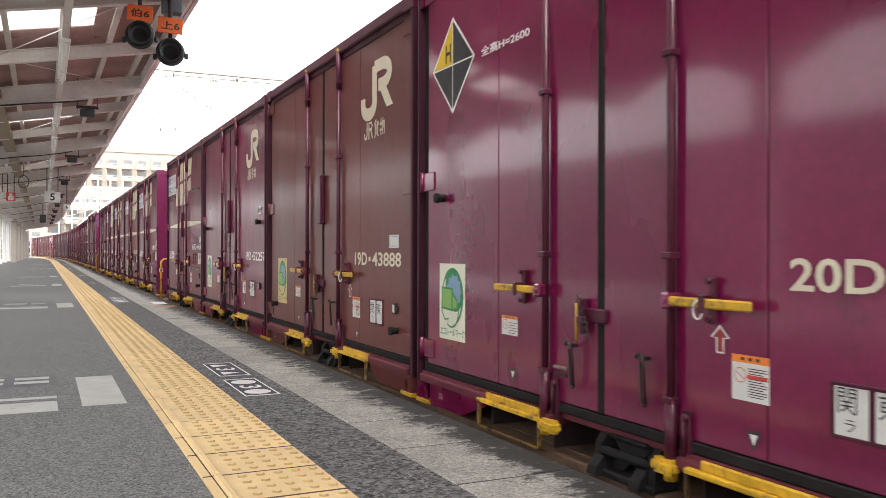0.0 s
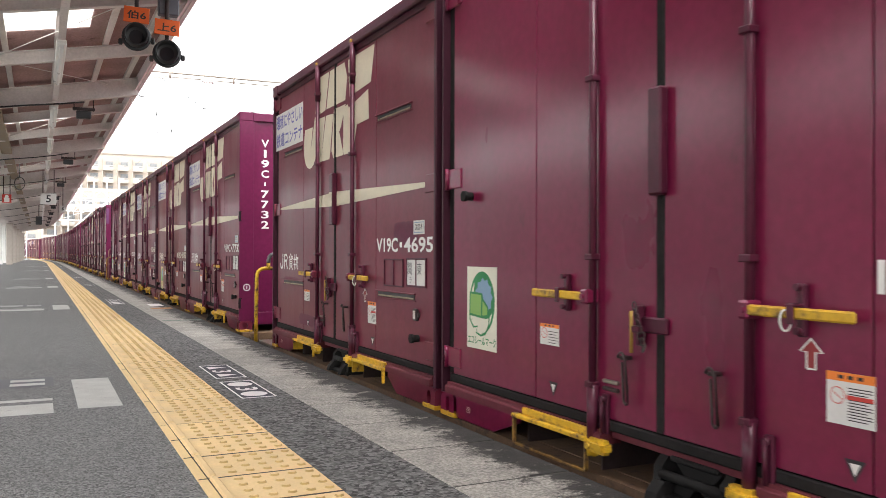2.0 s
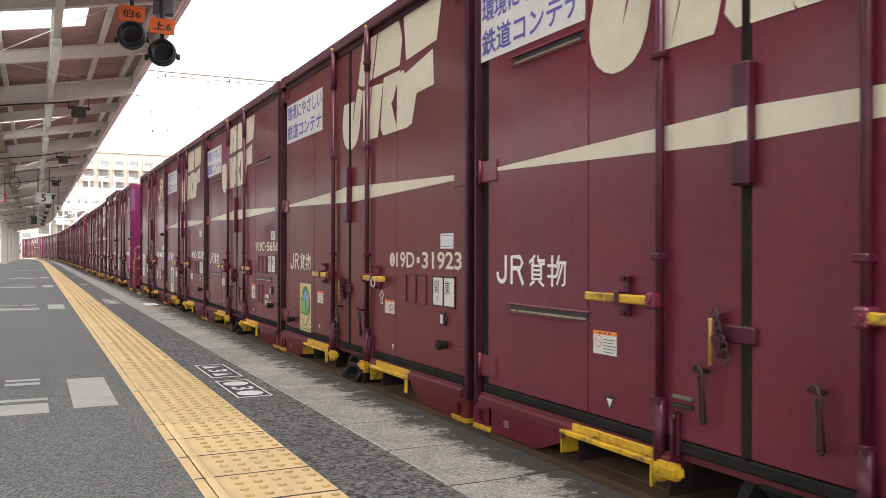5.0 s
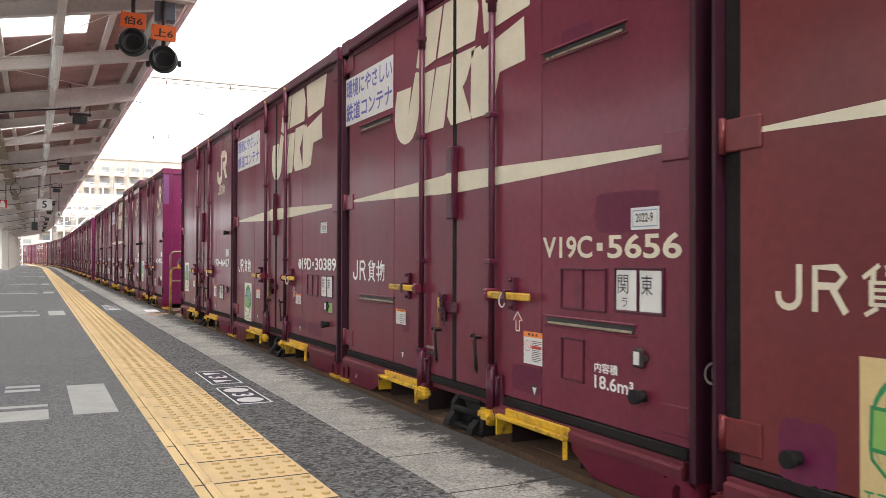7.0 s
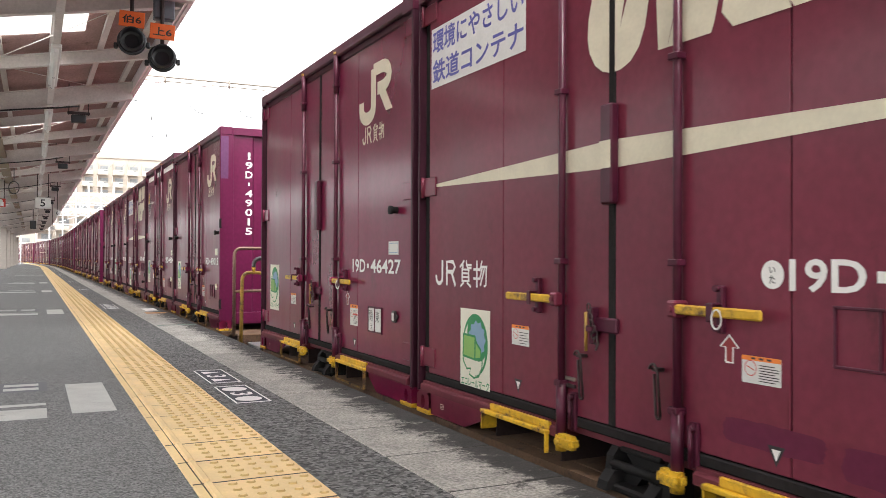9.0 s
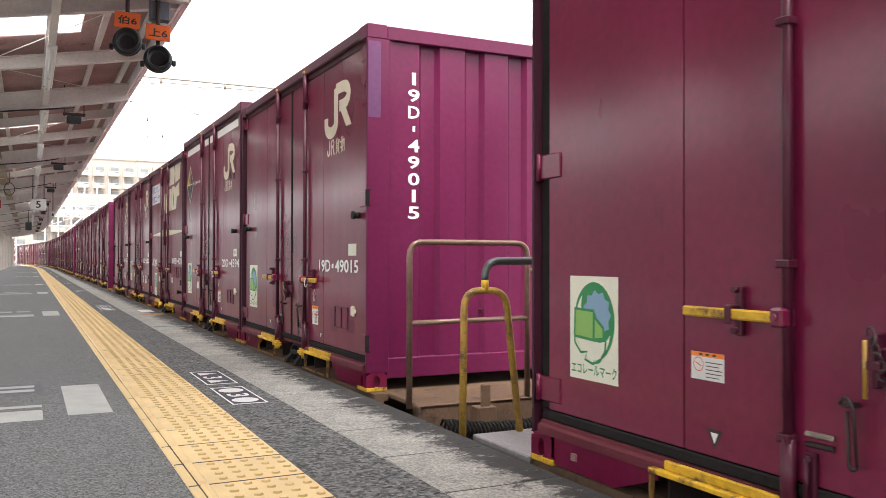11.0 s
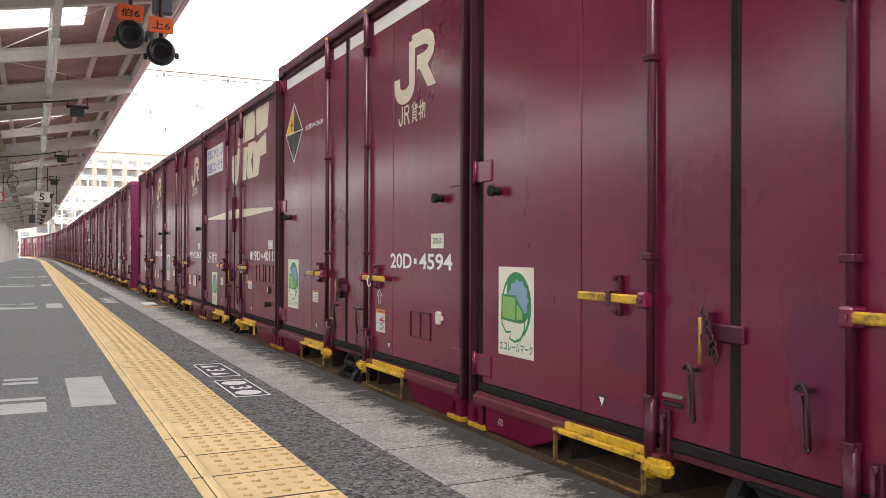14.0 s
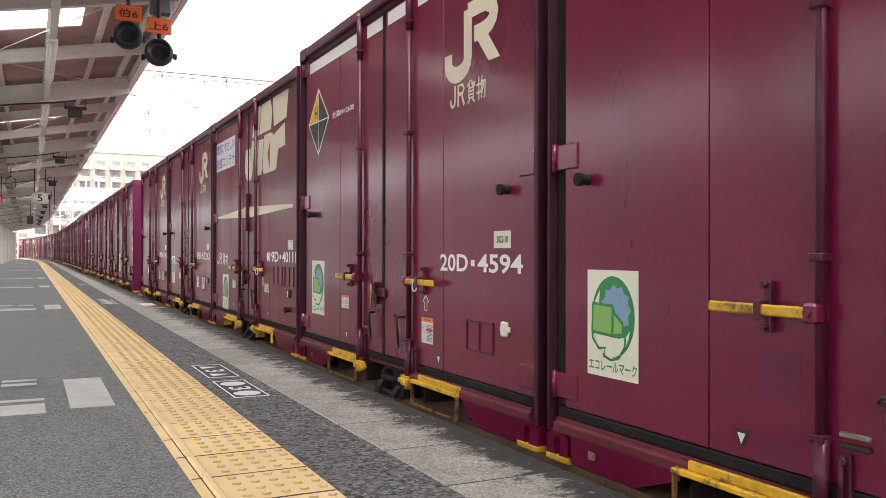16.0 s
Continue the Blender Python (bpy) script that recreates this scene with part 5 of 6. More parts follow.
        tag = piece("meter_case", "metercase", lambda bm: (soft_box(bm, 0.010, DOOR_X, 0.29, 0.35, 0.485, 0.56, 0.008), soft_box(bm, 0.018, DOOR_X, 0.272, 0.368, 0.508, 0.537, 0.006)), CREAM if frames is SMALL else DARKIRON, c)
        flat("meter_card", "metercard", [rect(0, 0, 0.034, 0.05)], PAPER, tag, Matrix.Translation((0.009, 0.337, 0.497)) @ FACE)
    return c


TWO = ((0.30, 1.20), (3.40, 1.20))
ONE = ((0.30, 0.38),)
SMALL = ((0.44, 0.73, 0.38, 0.542),)
SLP = ((0.56, 0.86, 0.585, 0.765), (0.18, 0.475, 0.585, 0.765))
SLF = ((0.18, 0.475, 0.688, 0.868),)
DARKER = paint("deep_plum_paint", (0.152, 0.0080, 0.039), 0.33, 0.6)
RUSTY = paint("rust_stained_plum", (0.175, 0.055, 0.062), 0.5, 0.0)
OLDLABEL = surface("yellowed_label", (0.62, 0.46, 0.22), 0.6, 0, 0.06, 8, 60, 0.02)
NEWLABEL = surface("cream_label", (0.72, 0.70, 0.58), 0.6, 0, 0.04, 8, 60, 0.02)
plain_label = "plum steel freight container with yellow door handles"
slant_label = "faded maroon ventilated freight container with a cream streak"
tall_label = "tall plum freight container with a black and yellow diamond"
TRAIN = [
    [("19D-48120", "plain", PLUM, plain_label, dict(eco=NEWLABEL)),
     ("20D", "tall", MAGENTA, "glossy magenta tall freight container with a height diamond", dict(eco=NEWLABEL, box_on=False, knobs=((3.40, 1.20),), h=2.6, num=(0.925, 0.60, 0.778, 0.88), white=CREAM, end_text=False, frames=((0.50, 0.775, 0.36, 0.525),))),
     ("19D-43888", "plain", BROWN, "faded brown freight container with a pale label", dict(eco=OLDLABEL, eco_y=3.35, white=CREAM, knobs=((0.30, 0.38), (3.38, 0.38)))),
     ("19D-52257", "plain", PLUM, plain_label, dict(eco=NEWLABEL, knobs=TWO, num=(1.0, 0.09, 0.787, 0.885), tag_at=(0.43, 1.285))),
     ("V19C-4695", "slant", MAROON, slant_label, dict(frames=SLF, touch=((2.44, 0.27, 2.88, 0.37, PATCH), (2.9, 0.6, 3.4, 0.68, PATCH), (0.3, 0.95, 0.7, 1.1, PATCH))))],
    [("V19C-7732", "slant", MAROON, slant_label, dict(frames=SLF, end_slant=True)),
     ("19D-31923", "slant", MUDRED, "dull red-brown freight container with a cream streak and label", dict(eco=OLDLABEL, eco_y=3.17, name_y=3.47, prefix="o", frames=SLP, white=CREAM, knobs=((0.30, 0.38), (3.38, 0.30)), touch=((3.24, 0.22, 3.46, 0.42, VIOLET),))),
     ("V19C-5656", "slant", MAROON, slant_label, dict(frames=SLF, white=CREAM, touch=((0.2, 1.0, 0.62, 1.17, PATCH), (1.0, 0.27, 1.28, 0.4, PATCH), (0.62, 1.79, 0.86, 1.9, PATCH), (2.5, 0.44, 2.62, 0.55, PATCH)))),
     ("19D-30389", "slant", MAROON, "faded maroon freight container with a streak and green label", dict(eco=NEWLABEL, prefix="o", frames=SLP, tag_at=(0.50, 1.10), green_tag=True, touch=((0.88, 0.29, 1.3, 0.38, PATCH), (0.45, 0.26, 0.84, 0.37, PATCH), (0.1, 0.45, 0.5, 0.75, VIOLET)))),
     ("19D-46427", "plain", PLUM, plain_label, dict(eco=NEWLABEL, knobs=((0.30, 1.20),)))],
    [("19D-49015", "plain", DARKER, "plum freight container with a pink-plum ribbed end", dict(eco=NEWLABEL, left_warning=False, end_x=0.36, box_on=False, knobs=((0.22, 1.20), (3.45, 1.20)), frames=SMALL, paper=False, post_patch=LILAC, touch=((2.37, 0.43, 2.54, 0.60, VIOLET), (2.38, 0.24, 2.56, 0.32, VIOLET), (1.45, 0.35, 1.68, 0.75, VIOLET), (0.66, 0.34, 0.86, 0.52, VIOLET), (0.3, 0.36, 0.5, 0.46, PATCH), (3.40, 0.50, 3.52, 0.66, VIOLET)))),
     ("20D-4594", "tall", DARKER, "tall plum freight container with a white top stripe", dict(eco=NEWLABEL, box_on=False, knobs=TWO, num=(1.05, 0.165, 0.793, 0.888), h=2.6, stripe=True, frames=SMALL, paper=False)),
     ("19D-40111", "slant", MAROON, "faded maroon freight container with a streak and green label", dict(eco=NEWLABEL, prefix="o", frames=SLP, paper=False)),
     ("19D-53263", "plain", DARKER, plain_label, dict(eco=NEWLABEL, box_on=False, knobs=TWO)),
     ("19D-51140", "plain", DARKER, plain_label, dict(box_on=False, knobs=TWO))],
]
pick = random.Random(7)
for w in range(8):
    row = []
    for k in range(5):
        col = pick.choice([PLUM, PLUM, DARKER, MAROON, BROWN])
        style = "slant" if col in (MAROON,) else pick.choice(["plain", "plain", "plain", "slant"])
        row.append(("", style, col, plain_label if style == "plain" else slant_label, dict(eco=pick.choice([None, NEWLABEL]), near=w < 1, paper=False, end_text=False)))
    TRAIN.append(row)

PITCH, FIRST = 3.796, -2.83
WAGONS = [0.0, 20.4] + [41.37 + 20.4 * k for k in range(9)]
moving = []
for w, row in enumerate(TRAIN):
    for k, (number, style, col, label, opts) in enumerate(row):
        moving.append((container(number, style, col, label, outer=k == 0, **opts), w, k * PITCH))


# ---- wagons ----
def latch(bm):
    """Cast lock between two fork pockets: cheeks, a ribbed middle and two toes that reach outwards."""
    soft_box(bm, -0.01, 0.12, -0.20, 0.20, -0.01, 0.02, 0.008)
    for y in (-0.19, 0.145):
        slab(bm, [(0.0, 0.0), (0.12, 0.0), (0.12, 0.14), (0.09, 0.168), (0.05, 0.168), (0.012, 0.12)], lambda a, z, d, y=y: (a, y + d, z), 0.045)
    slab(bm, [(-0.14, 0.02), (-0.05, 0.02), (-0.02, 0.055), (0.02, 0.055), (0.05, 0.02), (0.14, 0.02), (0.075, 0.10), (0.14, 0.16), (-0.14, 0.16), (-0.075, 0.10)], lambda a, z, d: (0.05 + d, a, z), 0.05)
    soft_box(bm, 0.02, 0.1, -0.12, 0.12, 0.145, 0.165, 0.006)
    rod(bm, (0.02, -0.16, 0.09), (0.02, 0.16, 0.09), 0.018, 10)
    for y in (-0.15, 0.12):
        slab(bm, [(-0.045, -0.004), (0.03, -0.004), (0.05, 0.06), (0.0, 0.07), (-0.035, 0.03)], lambda a, z, d, y=y: (a, y + d, z), 0.06)


def wheel(bm):
    n = 32
    prof = [(0.0, -0.06), (0.36, -0.06), (0.43, -0.06), (0.46, -0.05), (0.455, -0.02), (0.43, 0.0), (0.425, 0.07), (0.38, 0.07), (0.36, 0.02), (0.1, 0.02), (0.09, 0.09), (0.0, 0.09)]
    rings = [[bm.verts.new((x, r * math.cos(2 * math.pi * k / n), r * math.sin(2 * math.pi * k / n))) for k in range(n)] if r else [bm.verts.new((x, 0, 0))] for r, x in prof]
    for a, c in zip(rings, rings[1:]):
        for k in range(n):
            j = (k + 1) % n
            bm.faces.new((a[0], c[k], c[j]) if len(a) == 1 else ((a[k], a[j], c[0]) if len(c) == 1 else (a[k], a[j], c[j], c[k])))


def wagon(front_rail, loop_x):
    wg = thing("flat_wagon", "rust-brown flat wagon carrying five freight containers", "wagon", "flat wagons of the train")
    d = -0.006
    f = -0.62 if front_rail else -0.14
    piece("deck", "deck%.2f" % f, lambda bm: (soft_box(bm, 0.12, 2.33, f, 19.46, d - 0.03, d, 0.006)), RUST, wg)
    for x in (0.02, 2.33):
        piece("side_beam", "sidebeam%.1f" % x, lambda bm, x=x: slab(bm, [(x, d - 0.002), (x + 0.1, d - 0.002), (x + 0.1, d - 0.05), (x + 0.07, d - 0.05), (x + 0.07, d - 0.32), (x + 0.1, d - 0.32), (x + 0.1, d - 0.36), (x, d - 0.36), (x, d - 0.32), (x + 0.03, d - 0.32), (x + 0.03, d - 0.05), (x, d - 0.05)], lambda a, z, q: (a, q - 0.1, z), 19.2), RUST, wg)
    piece("centre_sill", "sill", lambda bm: soft_box(bm, 0.9, 1.55, -0.1, 19.3, d - 0.5, d - 0.03, 0.01), RUST, wg)
    for y0 in (f, 19.38):
        piece("end_beam", "endbeam%.2f" % y0, lambda bm, y0=y0: soft_box(bm, 0.1, 2.35, y0, y0 + 0.08, d - 0.2, d - 0.002, 0.008), RUST, wg)
    for k in range(5):
        piece("latch", "latch", latch, RUBBER, wg, "black container latch", Matrix.Translation((0.015, k * PITCH + 1.735, d)))
    for y in (3.0, 15.9):
        bg = piece("bogie", "bogie", lambda bm: (soft_box(bm, 0.25, 0.37, -1.2, 1.2, -0.62, -0.42, 0.03), soft_box(bm, 2.08, 2.2, -1.2, 1.2, -0.62, -0.42, 0.03), soft_box(bm, 0.3, 2.15, -0.2, 0.2, -0.55, -0.37, 0.02)), DARKIRON, wg, at=Matrix.Translation((0, y, 0)))
        for dy in (-0.95, 0.95):
            for x in (0.66, 1.79):
                piece("wheel", "wheel", wheel, STEEL, bg, at=Matrix.Translation((x, dy, RAIL - DECK + 0.44)))
    for y0, s in ((f, -1), (19.46, 1)):
        piece("coupler", "coupler%d%.2f" % (s, f), lambda bm, y0=y0, s=s: (soft_box(bm, 1.12, 1.34, min(y0, y0 + s * 0.3), max(y0, y0 + s * 0.3), -0.32, -0.12, 0.03), soft_box(bm, 1.02, 1.38, min(y0 + s * 0.22, y0 + s * 0.48), max(y0 + s * 0.22, y0 + s * 0.48), -0.36, -0.08, 0.06, 2), rod(bm, (1.2, y0 + s * 0.38, -0.42), (1.2, y0 + s * 0.38, -0.04), 0.05, 12)), RUST, wg)
    # brake hose, a spring-wound tube hung between the ends
    piece("brake_hose", "hose", lambda bm: pipe(bm, [(0.22 + 0.95 * a / 220, -0.74 + 0.042 * math.cos(a), -0.12 + 0.042 * math.sin(a) - 0.05 * math.sin(math.pi * a / 220)) for a in range(221)], 0.010, 5), RUBBER, wg, at=Matrix.Translation((0, 0.62 + f, 0)))
    piece("stake", "stake", lambda bm: (soft_box(bm, 0.50, 0.57, -0.70, -0.68, -0.2, 0.11, 0.008), soft_box(bm, 0.47, 0.6, -0.72, -0.62, -0.2, -0.03, 0.006)), RUST, wg, at=Matrix.Translation((0, 0.62 + f, 0)))
    piece("step", "step", lambda bm: soft_box(bm, 0.0, 0.6, 18.92, 19.46, d - 0.03, d + 0.004, 0.006), BLUEPLATE if loop_x == 0.05 else STEEL, wg)
    piece("stake", "stake_rear", lambda bm: (soft_box(bm, 0.42, 0.5, 19.46, 19.475, -0.15, 0.12, 0.008), soft_box(bm, 0.42, 0.62, 19.4, 19.475, -0.15, -0.1, 0.006)), RUST, wg)
    if front_rail:
        rl = piece("end_rail", "endrail", lambda bm: pipe(bm, [(0.05, -0.6, -0.02), (0.05, -0.6, 1.0), (0.90, -0.6, 1.0), (0.90, -0.6, -0.02)], 0.019, 12, 0.09), RAILBROWN, wg, "bare brown tubular hand rail")
        piece("mid_rail", "midrail", lambda bm: rod(bm, (0.05, -0.6, 0.5), (0.90, -0.6, 0.51), 0.017, 10), RAILBROWN, rl)
        piece("low_rail", "lowrail", lambda bm: pipe(bm, [(0.90, -0.6, 0.82), (2.0, -0.6, 0.82)], 0.017, 10), RAILBROWN, rl)
        piece("rail_post", "railpost", lambda bm: rod(bm, (1.52, -0.6, -0.02), (1.52, -0.6, 0.82), 0.018, 10), RAILBROWN, rl)
    if loop_x is not None:
        lp = piece("brake_frame", "brakeframe", lambda bm: pipe(bm, [(-0.13, 0, -0.1), (-0.12, 0, 0.735), (0.12, 0, 0.735), (0.22, 0, -0.1)], 0.019, 12, 0.09), YELLOW if loop_x > 0.07 else WORNYELLOW, wg, "yellow tubular brake frame", Matrix.Translation((loop_x, 19.42, 0)))
        piece("bent_pipe", "bentpipe", lambda bm: (rod(bm, (0.0, 0, 0.73), (0.0, 0, 0.80), 0.02, 12)), YELLOW, lp)
        piece("grab_pipe", "grabpipe", lambda bm: pipe(bm, [(0.0, 0, 0.79), (0.0, 0, 0.885), (1.5, -0.02, 0.90)], 0.021, 12, 0.08), GREYPIPE, lp, "dark grey bent pipe")
    return wg


BLUEPLATE = surface("blue_smeared_plate", (0.30, 0.29, 0.28), 0.5, 0.3, 0.2, 7, 50, 0.1, (0.05, 0.20, 0.50), 0.3, (6, 0.6, 1))
RAILBROWN = surface("brown_tube", (0.20, 0.125, 0.09), 0.38, 0.4, 0.2, 6, 50, 0.1)
GREYPIPE = surface("grey_pipe", (0.09, 0.09, 0.09), 0.4, 0.3, 0.15, 6, 50, 0.05)
wagons = [wagon(w == 2, {0: 0.09, 1: 0.05}.get(w)) for w in range(len(TRAIN))]

# ---- distance ----
def block(name, label, x, y, w, d, floors, bays, turn=0.0, wall=None, scaffold=False):
    """A flat-roofed apartment house with balconies and windows on the side that faces the station."""
    hs = thing(name, label, "building")
    H = floors * 2.9 + 1.0
    b = bmesh.new()
    box(b, 0, w, 0, d, -1.6, H)
    box(b, -0.2, w + 0.2, -0.2, d + 0.2, H, H + 0.35)
    part("wall", b, wall or FARWALL, hs)

    def pane(bm):
        box(bm, 0.0, 1.7, -0.04, 0.04, 0.0, 1.8)

    def rail(bm):
        box(bm, 0, w / bays * 0.56, -1.25, -1.15, 0.0, 1.1)
        box(bm, w / bays * 0.56, w / bays * 0.94, -1.25, -1.2, 0.95, 1.1)
        box(bm, w / bays * 0.56, w / bays * 0.94, -1.25, -1.2, 0.1, 0.7)
        box(bm, 0, w / bays * 0.94, -1.2, 0.0, -0.15, 0.0)
        box(bm, 0, 0.12, -1.2, 0.0, 0.0, 2.6)
    for f in range(floors):
        for k in range(bays):
            x0 = k * w / bays + 0.2
            piece("window", "win" + name, pane, FARGLASS, hs, at=Matrix.Translation((x0 + 0.7, 0, 0.3 + f * 2.9)))
            piece("balcony", "bal" + name, rail, FARRAIL, hs, at=Matrix.Translation((x0, 0, 0.0 + f * 2.9)))
    if scaffold:
        b = bmesh.new()
        for k in range(int(w / 2.2) + 1):
            rod(b, (k * 2.2, -2.2, -1.6), (k * 2.2, -2.2, H + 1.5), 0.12, 6)
        for f in range(floors + 1):
            rod(b, (0, -2.2, f * 2.9 + 0.9), (w, -2.2, f * 2.9 + 0.9), 0.12, 6)
        for k in range(0, int(w / 2.2) - 3, 4):
            rod(b, (k * 2.2, -2.2, 0), (k * 2.2 + 8.8, -2.2, 8.7), 0.1, 6)
        tagged(part("scaffold", b, FARWHITE, hs), kind="stuff")
    hs.matrix_basis = pose(x, y, 0, 0, 0, turn)
    return hs


block("apartment_house", "tall narrow cream stair tower above the apartment roof", 10.0, 226, 5, 6, 9, 2)
block("apartment_house", "long cream apartment house with rows of open balconies", 3.3, 214, 30, 12, 8, 9)
block("apartment_house", "lower pale apartment house with balconies and white scaffold poles", 0.5, 172, 15, 10, 4, 5, 0, None, True)


def far_gantry(y, x0, x1, z):
    """A portal over the tracks: two lattice posts and a truss beam."""
    ct = thing("line_gantry", "white steel lattice gantry over the tracks", "overhead line", "far line gantries")
    b = bmesh.new()
    for dz in (0.0, 0.9):
        rod(b, (x0, y, z + dz), (x1, y, z + dz), 0.07, 6)
    n = int((x1 - x0) / 1.1)
    for k in range(n):
        a, c = x0 + (x1 - x0) * k / n, x0 + (x1 - x0) * (k + 1) / n
        rod(b, (a, y, z + 0.9 * (k % 2)), (c, y, z + 0.9 * (1 - k % 2)), 0.045, 5)
    part("beam", b, FARWHITE, ct)
    for x in (x0, x1):
        b = bmesh.new()
        for dx in (-0.25, 0.25):
            rod(b, (x + dx, y, -1.6), (x + dx, y, z + 1.6), 0.07, 6)
        for k in range(10):
            rod(b, (x - 0.25, y, k * 0.8 - 1), (x + 0.25, y, k * 0.8 - 0.2), 0.035, 5)
        part("post", b, FARWHITE, ct)
    for k in range(3):
        x = x0 + (x1 - x0) * (0.25 + 0.25 * k)
        b = bmesh.new()
        rod(b, (x, y, z), (x, y, z - 1.3), 0.05, 5)
        rod(b, (x, y, z - 1.2), (x + 1.4, y, z - 0.8), 0.04, 5)
        part("bracket", b, FARWHITE, ct)


far_gantry(108, -1.5, 11.5, 7.2)
far_gantry(132, -3.5, 12.5, 7.4)
far_gantry(152, -6.0, 13.0, 7.6)
block("station_building", "pale low building at the end of the platform", -22, 215, 30, 10, 2, 8)


def catenary():
    ct = thing("catenary_gantry", "grey overhead line gantry with wires above the track", "overhead line")
    s0 = 29.0
    b = bmesh.new()
    for z, r in ((6.66, 0.018), (6.80, 0.03)):
        rod(b, (-3.0, s0, z), (10.5, s0, z), r, 6)
    for x in (-2.4, -0.3, 1.8, 3.9, 6.0, 8.1):
        rod(b, (x, s0, 6.6), (x, s0, 6.88), 0.03, 6)
    part("beam", b, STEEL, ct)
    for x in (-0.35, 3.3, 4.9, 7.2):
        b = bmesh.new()
        rod(b, (x, s0, 6.62), (x + 0.5, s0 - 0.1, 6.60), 0.03, 6)
        for k in range(4):
            rod(b, (x + 0.1 + 0.09 * k, s0, 6.61), (x + 0.13 + 0.09 * k, s0, 6.61), 0.07, 10)
        part("insulator", b, CANOPY, ct)
    for x0, x1, z1 in ((3.5, 5.05, 5.75), (5.15, 6.7, 5.75), (2.4, 3.0, 6.0)):
        b = bmesh.new()
        rod(b, (x0, s0, 6.68), (x1, s0 + 0.3, z1), 0.010, 5)
        rod(b, (x1 - 0.04, s0 + 0.3, z1), (x1 + 0.15, s0 + 0.3, z1 - 0.02), 0.016, 5)
        part("stay_wire", b, GREYPIPE, ct)
    for x, z in ((3.6, 5.5), (4.1, 4.95), (3.62, 4.9)):
        b = bmesh.new()
        rod(b, (x, s0 + 1, z), (x, s0 + 1, z + 0.12), 0.02, 5)
        rod(b, (x, s0 - 20, z), (x, s0 + 60, z), 0.003, 4)
        part("wire_clip", b, GREYPIPE, ct)
    b = bmesh.new()
    rod(b, (10.5, s0, -1.6), (10.5, s0, 8.5), 0.16, 10)
    part("mast", b, STEEL, ct)
    return ct


catenary()
# the far side of the tracks, seen between the wagons
def utility_pole(x, y, hgt):
    pl = thing("utility_pole", "grey concrete utility pole with cross-arms and wires", "utility pole")
    b = bmesh.new()
    rod(b, (0, 0, -1.6), (0, 0, hgt), 0.16, 12)
    part("shaft", b, SLEEPER, pl)
    for z in (hgt - 0.5, hgt - 1.4, hgt - 2.6):
        b = bmesh.new()
        box(b, -0.9, 0.9, -0.05, 0.05, z, z + 0.09)
        part("cross_arm", b, STEEL, pl)
        b = bmesh.new()
        rod(b, (-0.8, -30, z + 0.1), (-0.8, 30, z + 0.1), 0.015, 5)
        rod(b, (0.8, -30, z + 0.1), (0.8, 30, z + 0.1), 0.015, 5)
        part("wire", b, DARKIRON, pl)
    pl.matrix_basis = pose(x, y, 0)


utility_pole(25.7, 20, 6.3)
rng = random.Random(3)


def tree(x, y, hgt, spread):
    tr = thing("tree", "green leafy tree behind the fence", "tree", "trees behind the fence")
    b = bmesh.new()
    pipe(b, [(0, 0, -1.6), (0.06, 0.03, 0.0), (0.0, 0.1, hgt * 0.55), (0.1, 0.1, hgt * 0.85)], 0.13, 8)
    for k in range(7):
        a = k * 0.9
        pipe(b, [(0, 0.1, hgt * (0.25 + 0.07 * k)), (spread * 0.4 * math.cos(a), spread * 0.4 * math.sin(a), hgt * (0.4 + 0.07 * k)), (spread * 0.8 * math.cos(a), spread * 0.8 * math.sin(a), hgt * (0.5 + 0.07 * k))], 0.035, 6)
    part("trunk", b, BARK, tr)
    vs, fs = [], []
    for _ in range(2600):
        a, u, r = rng.uniform(0, 6.283), rng.uniform(-1, 1), rng.random() ** 0.4
        lump = 0.75 + 0.35 * math.sin(3 * a + 4 * u) * math.cos(2 * a)
        q = (1 - u * u) ** 0.5
        p = Vector((spread * r * lump * q * math.cos(a), spread * r * lump * q * math.sin(a), hgt * 0.62 + hgt * 0.4 * r * lump * u))
        d1 = Vector((rng.uniform(-1, 1), rng.uniform(-1, 1), rng.uniform(-1, 1))).normalized() * 0.11
        d2 = d1.orthogonal().normalized() * 0.05
        i = len(vs)
        vs += [p - d1, p + d2, p + d1, p - d2]
        fs.append((i, i + 1, i + 2, i + 3))
    me = bpy.data.meshes.new("crown")
    me.from_pydata(vs, [], fs)
    me.materials.append(LEAF)
    new("crown", me).parent = tr
    tr.matrix_basis = pose(x, y, 0)


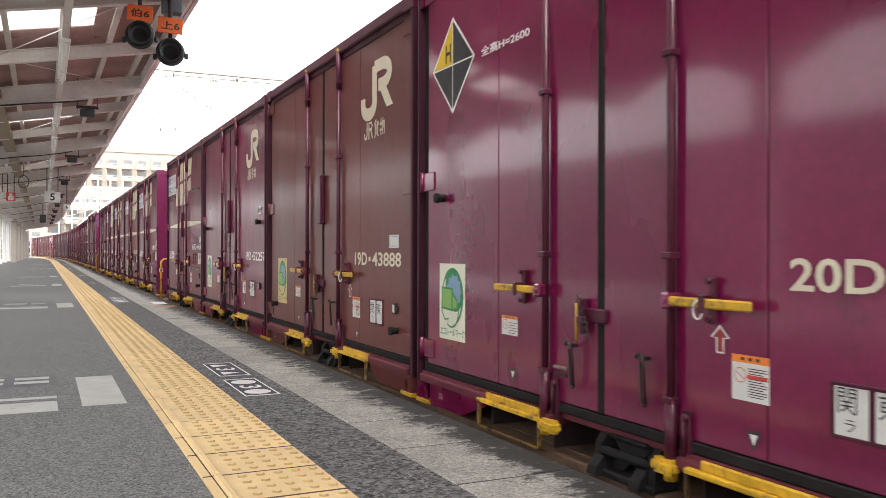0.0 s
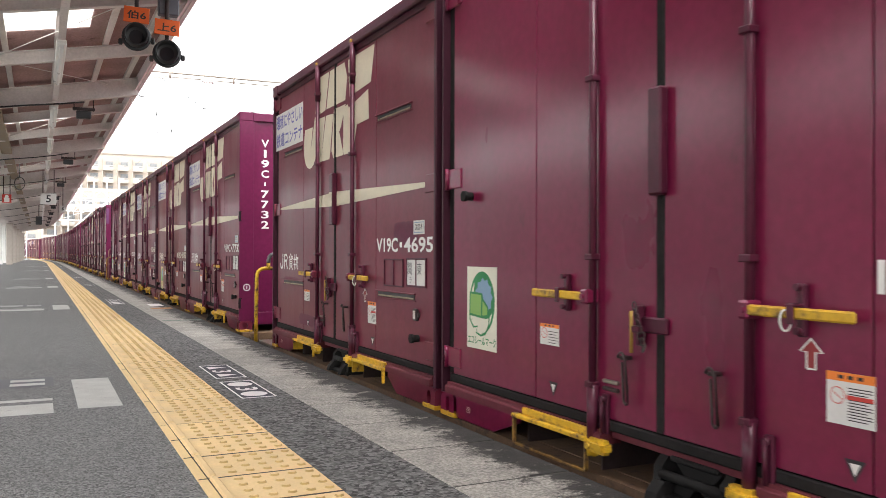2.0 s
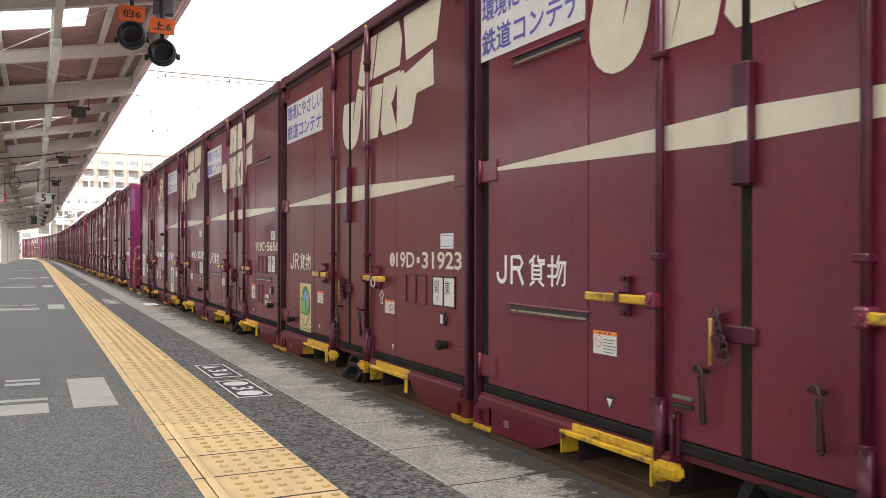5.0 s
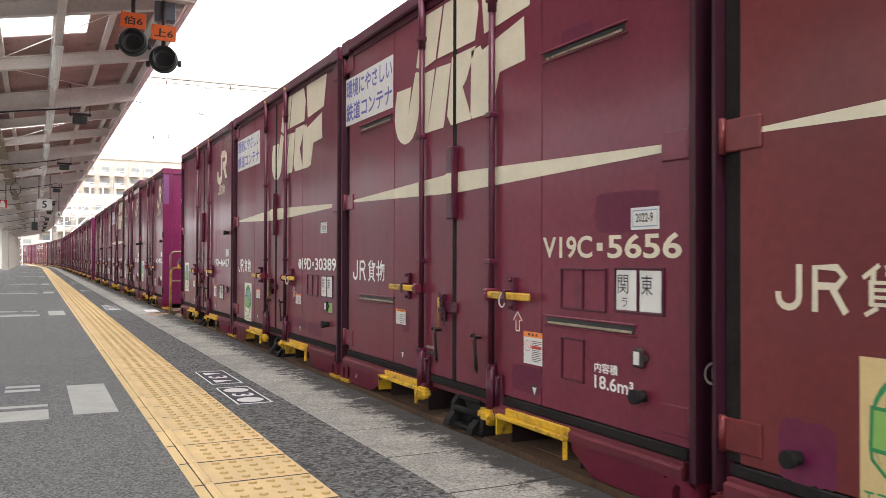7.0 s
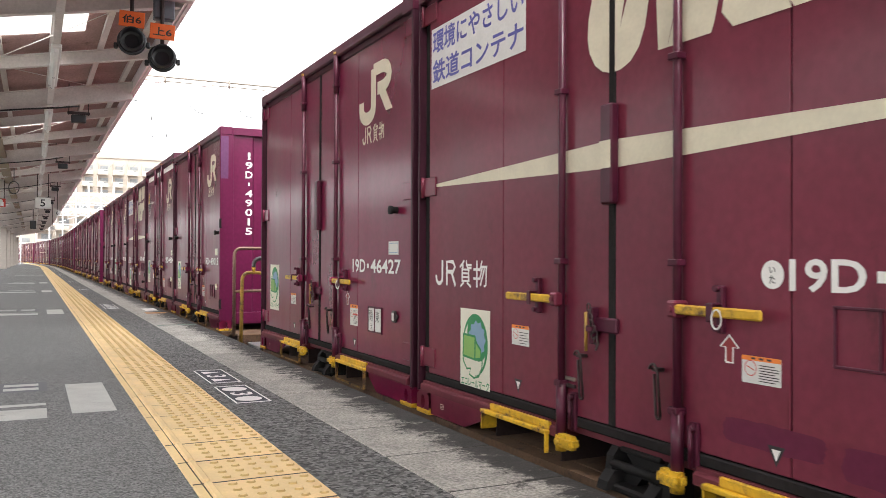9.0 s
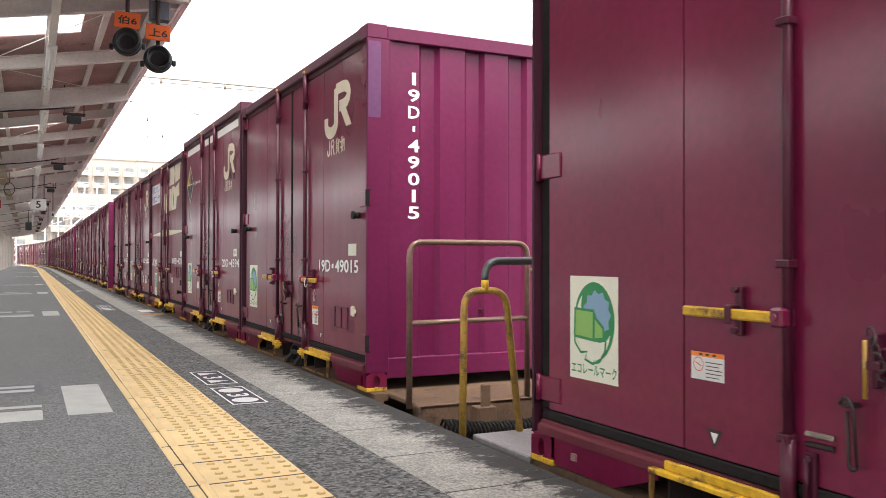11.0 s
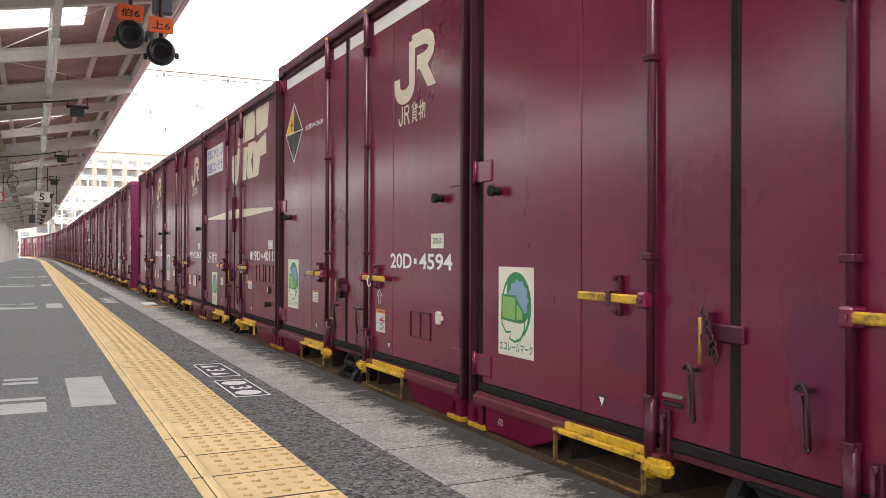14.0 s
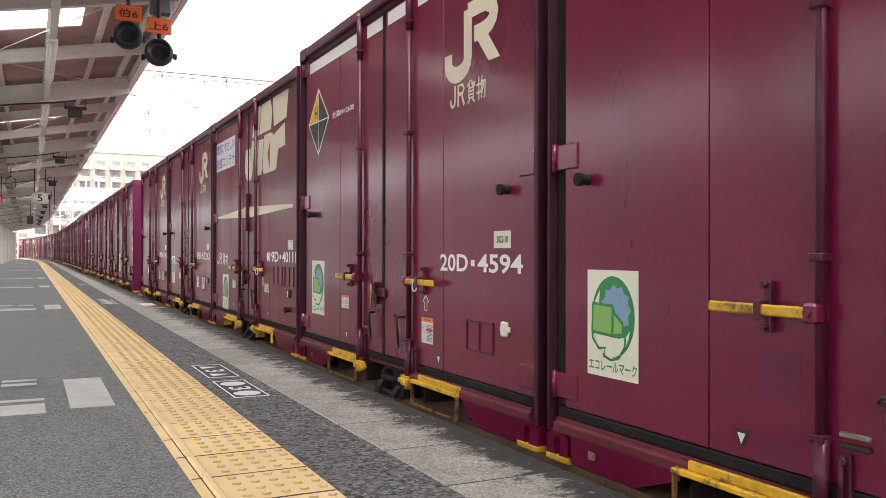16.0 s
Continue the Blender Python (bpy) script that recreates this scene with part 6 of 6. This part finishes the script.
tree(27.5, 21.5, 2.9, 1.3)
tree(29.0, 23.0, 3.4, 1.6)
tree(31.0, 20.0, 3.0, 1.5)
fence = thing("mesh_fence", "white steel mesh fence along the far side of the railway", "fence")


def fence_bars(bm):
    for k in range(20):
        box(bm, -0.012, 0.012, k * 0.1, k * 0.1 + 0.02, 0, 1.9)
    for k in range(10):
        box(bm, -0.014, 0.014, 0, 2.0, k * 0.2, k * 0.2 + 0.02)
    box(bm, -0.03, 0.03, 0, 0.06, -0.2, 2.0)


for k in range(16):
    piece("fence_panel", "fencepanel", fence_bars, FARWHITE, fence, at=Matrix.Translation((24.0, 4 + k * 2.0, -1.5)))


def house(x, y):
    block("low_house", "pale low house behind the trackside fence", x, y, 14, 10, 2, 4, 90 + 180)


house(40, 42)

# ---- motion ----
TRAVEL = [
    (0, 0.02), (0.5, 2.18), (1, 4.20), (1.5, 6.12), (2, 8.00), (2.5, 9.78), (3, 11.45), (3.5, 13.03), (4, 14.53),
    (4.5, 16.02), (5, 17.45), (5.5, 18.85), (6, 20.23), (6.5, 21.58), (7, 22.935), (7.5, 24.27), (8, 25.58), (8.5, 26.86),
    (9, 28.14), (9.5, 29.44), (10, 30.75), (10.5, 32.03), (11, 33.23), (11.5, 34.33), (12, 35.31), (12.5, 36.21), (13, 37.08),
    (13.5, 37.81), (14, 38.38), (14.5, 38.80), (15, 39.05), (15.5, 39.13), (16, 39.13),
]


def wagon_pose(front):
    a, c = along(front + 3.0, 0, DECK + 0.006), along(front + 15.9, 0, DECK + 0.006)
    d = (c - a).normalized()
    m = Matrix.Rotation(math.atan2(-d.x, d.y), 4, "Z")
    return Matrix.Translation(a - d * 3.0) @ m @ Matrix.Translation((-W / 2, 0, 0))


def motions():
    for w, wg in enumerate(wagons):
        walk(wg, [(t, wagon_pose(FIRST + WAGONS[w] - d)) for t, d in TRAVEL])
    for ob, w, off in moving:
        walk(ob, [(t, wagon_pose(FIRST + WAGONS[w] - d) @ Matrix.Translation((0, off, 0))) for t, d in TRAVEL])


motions()
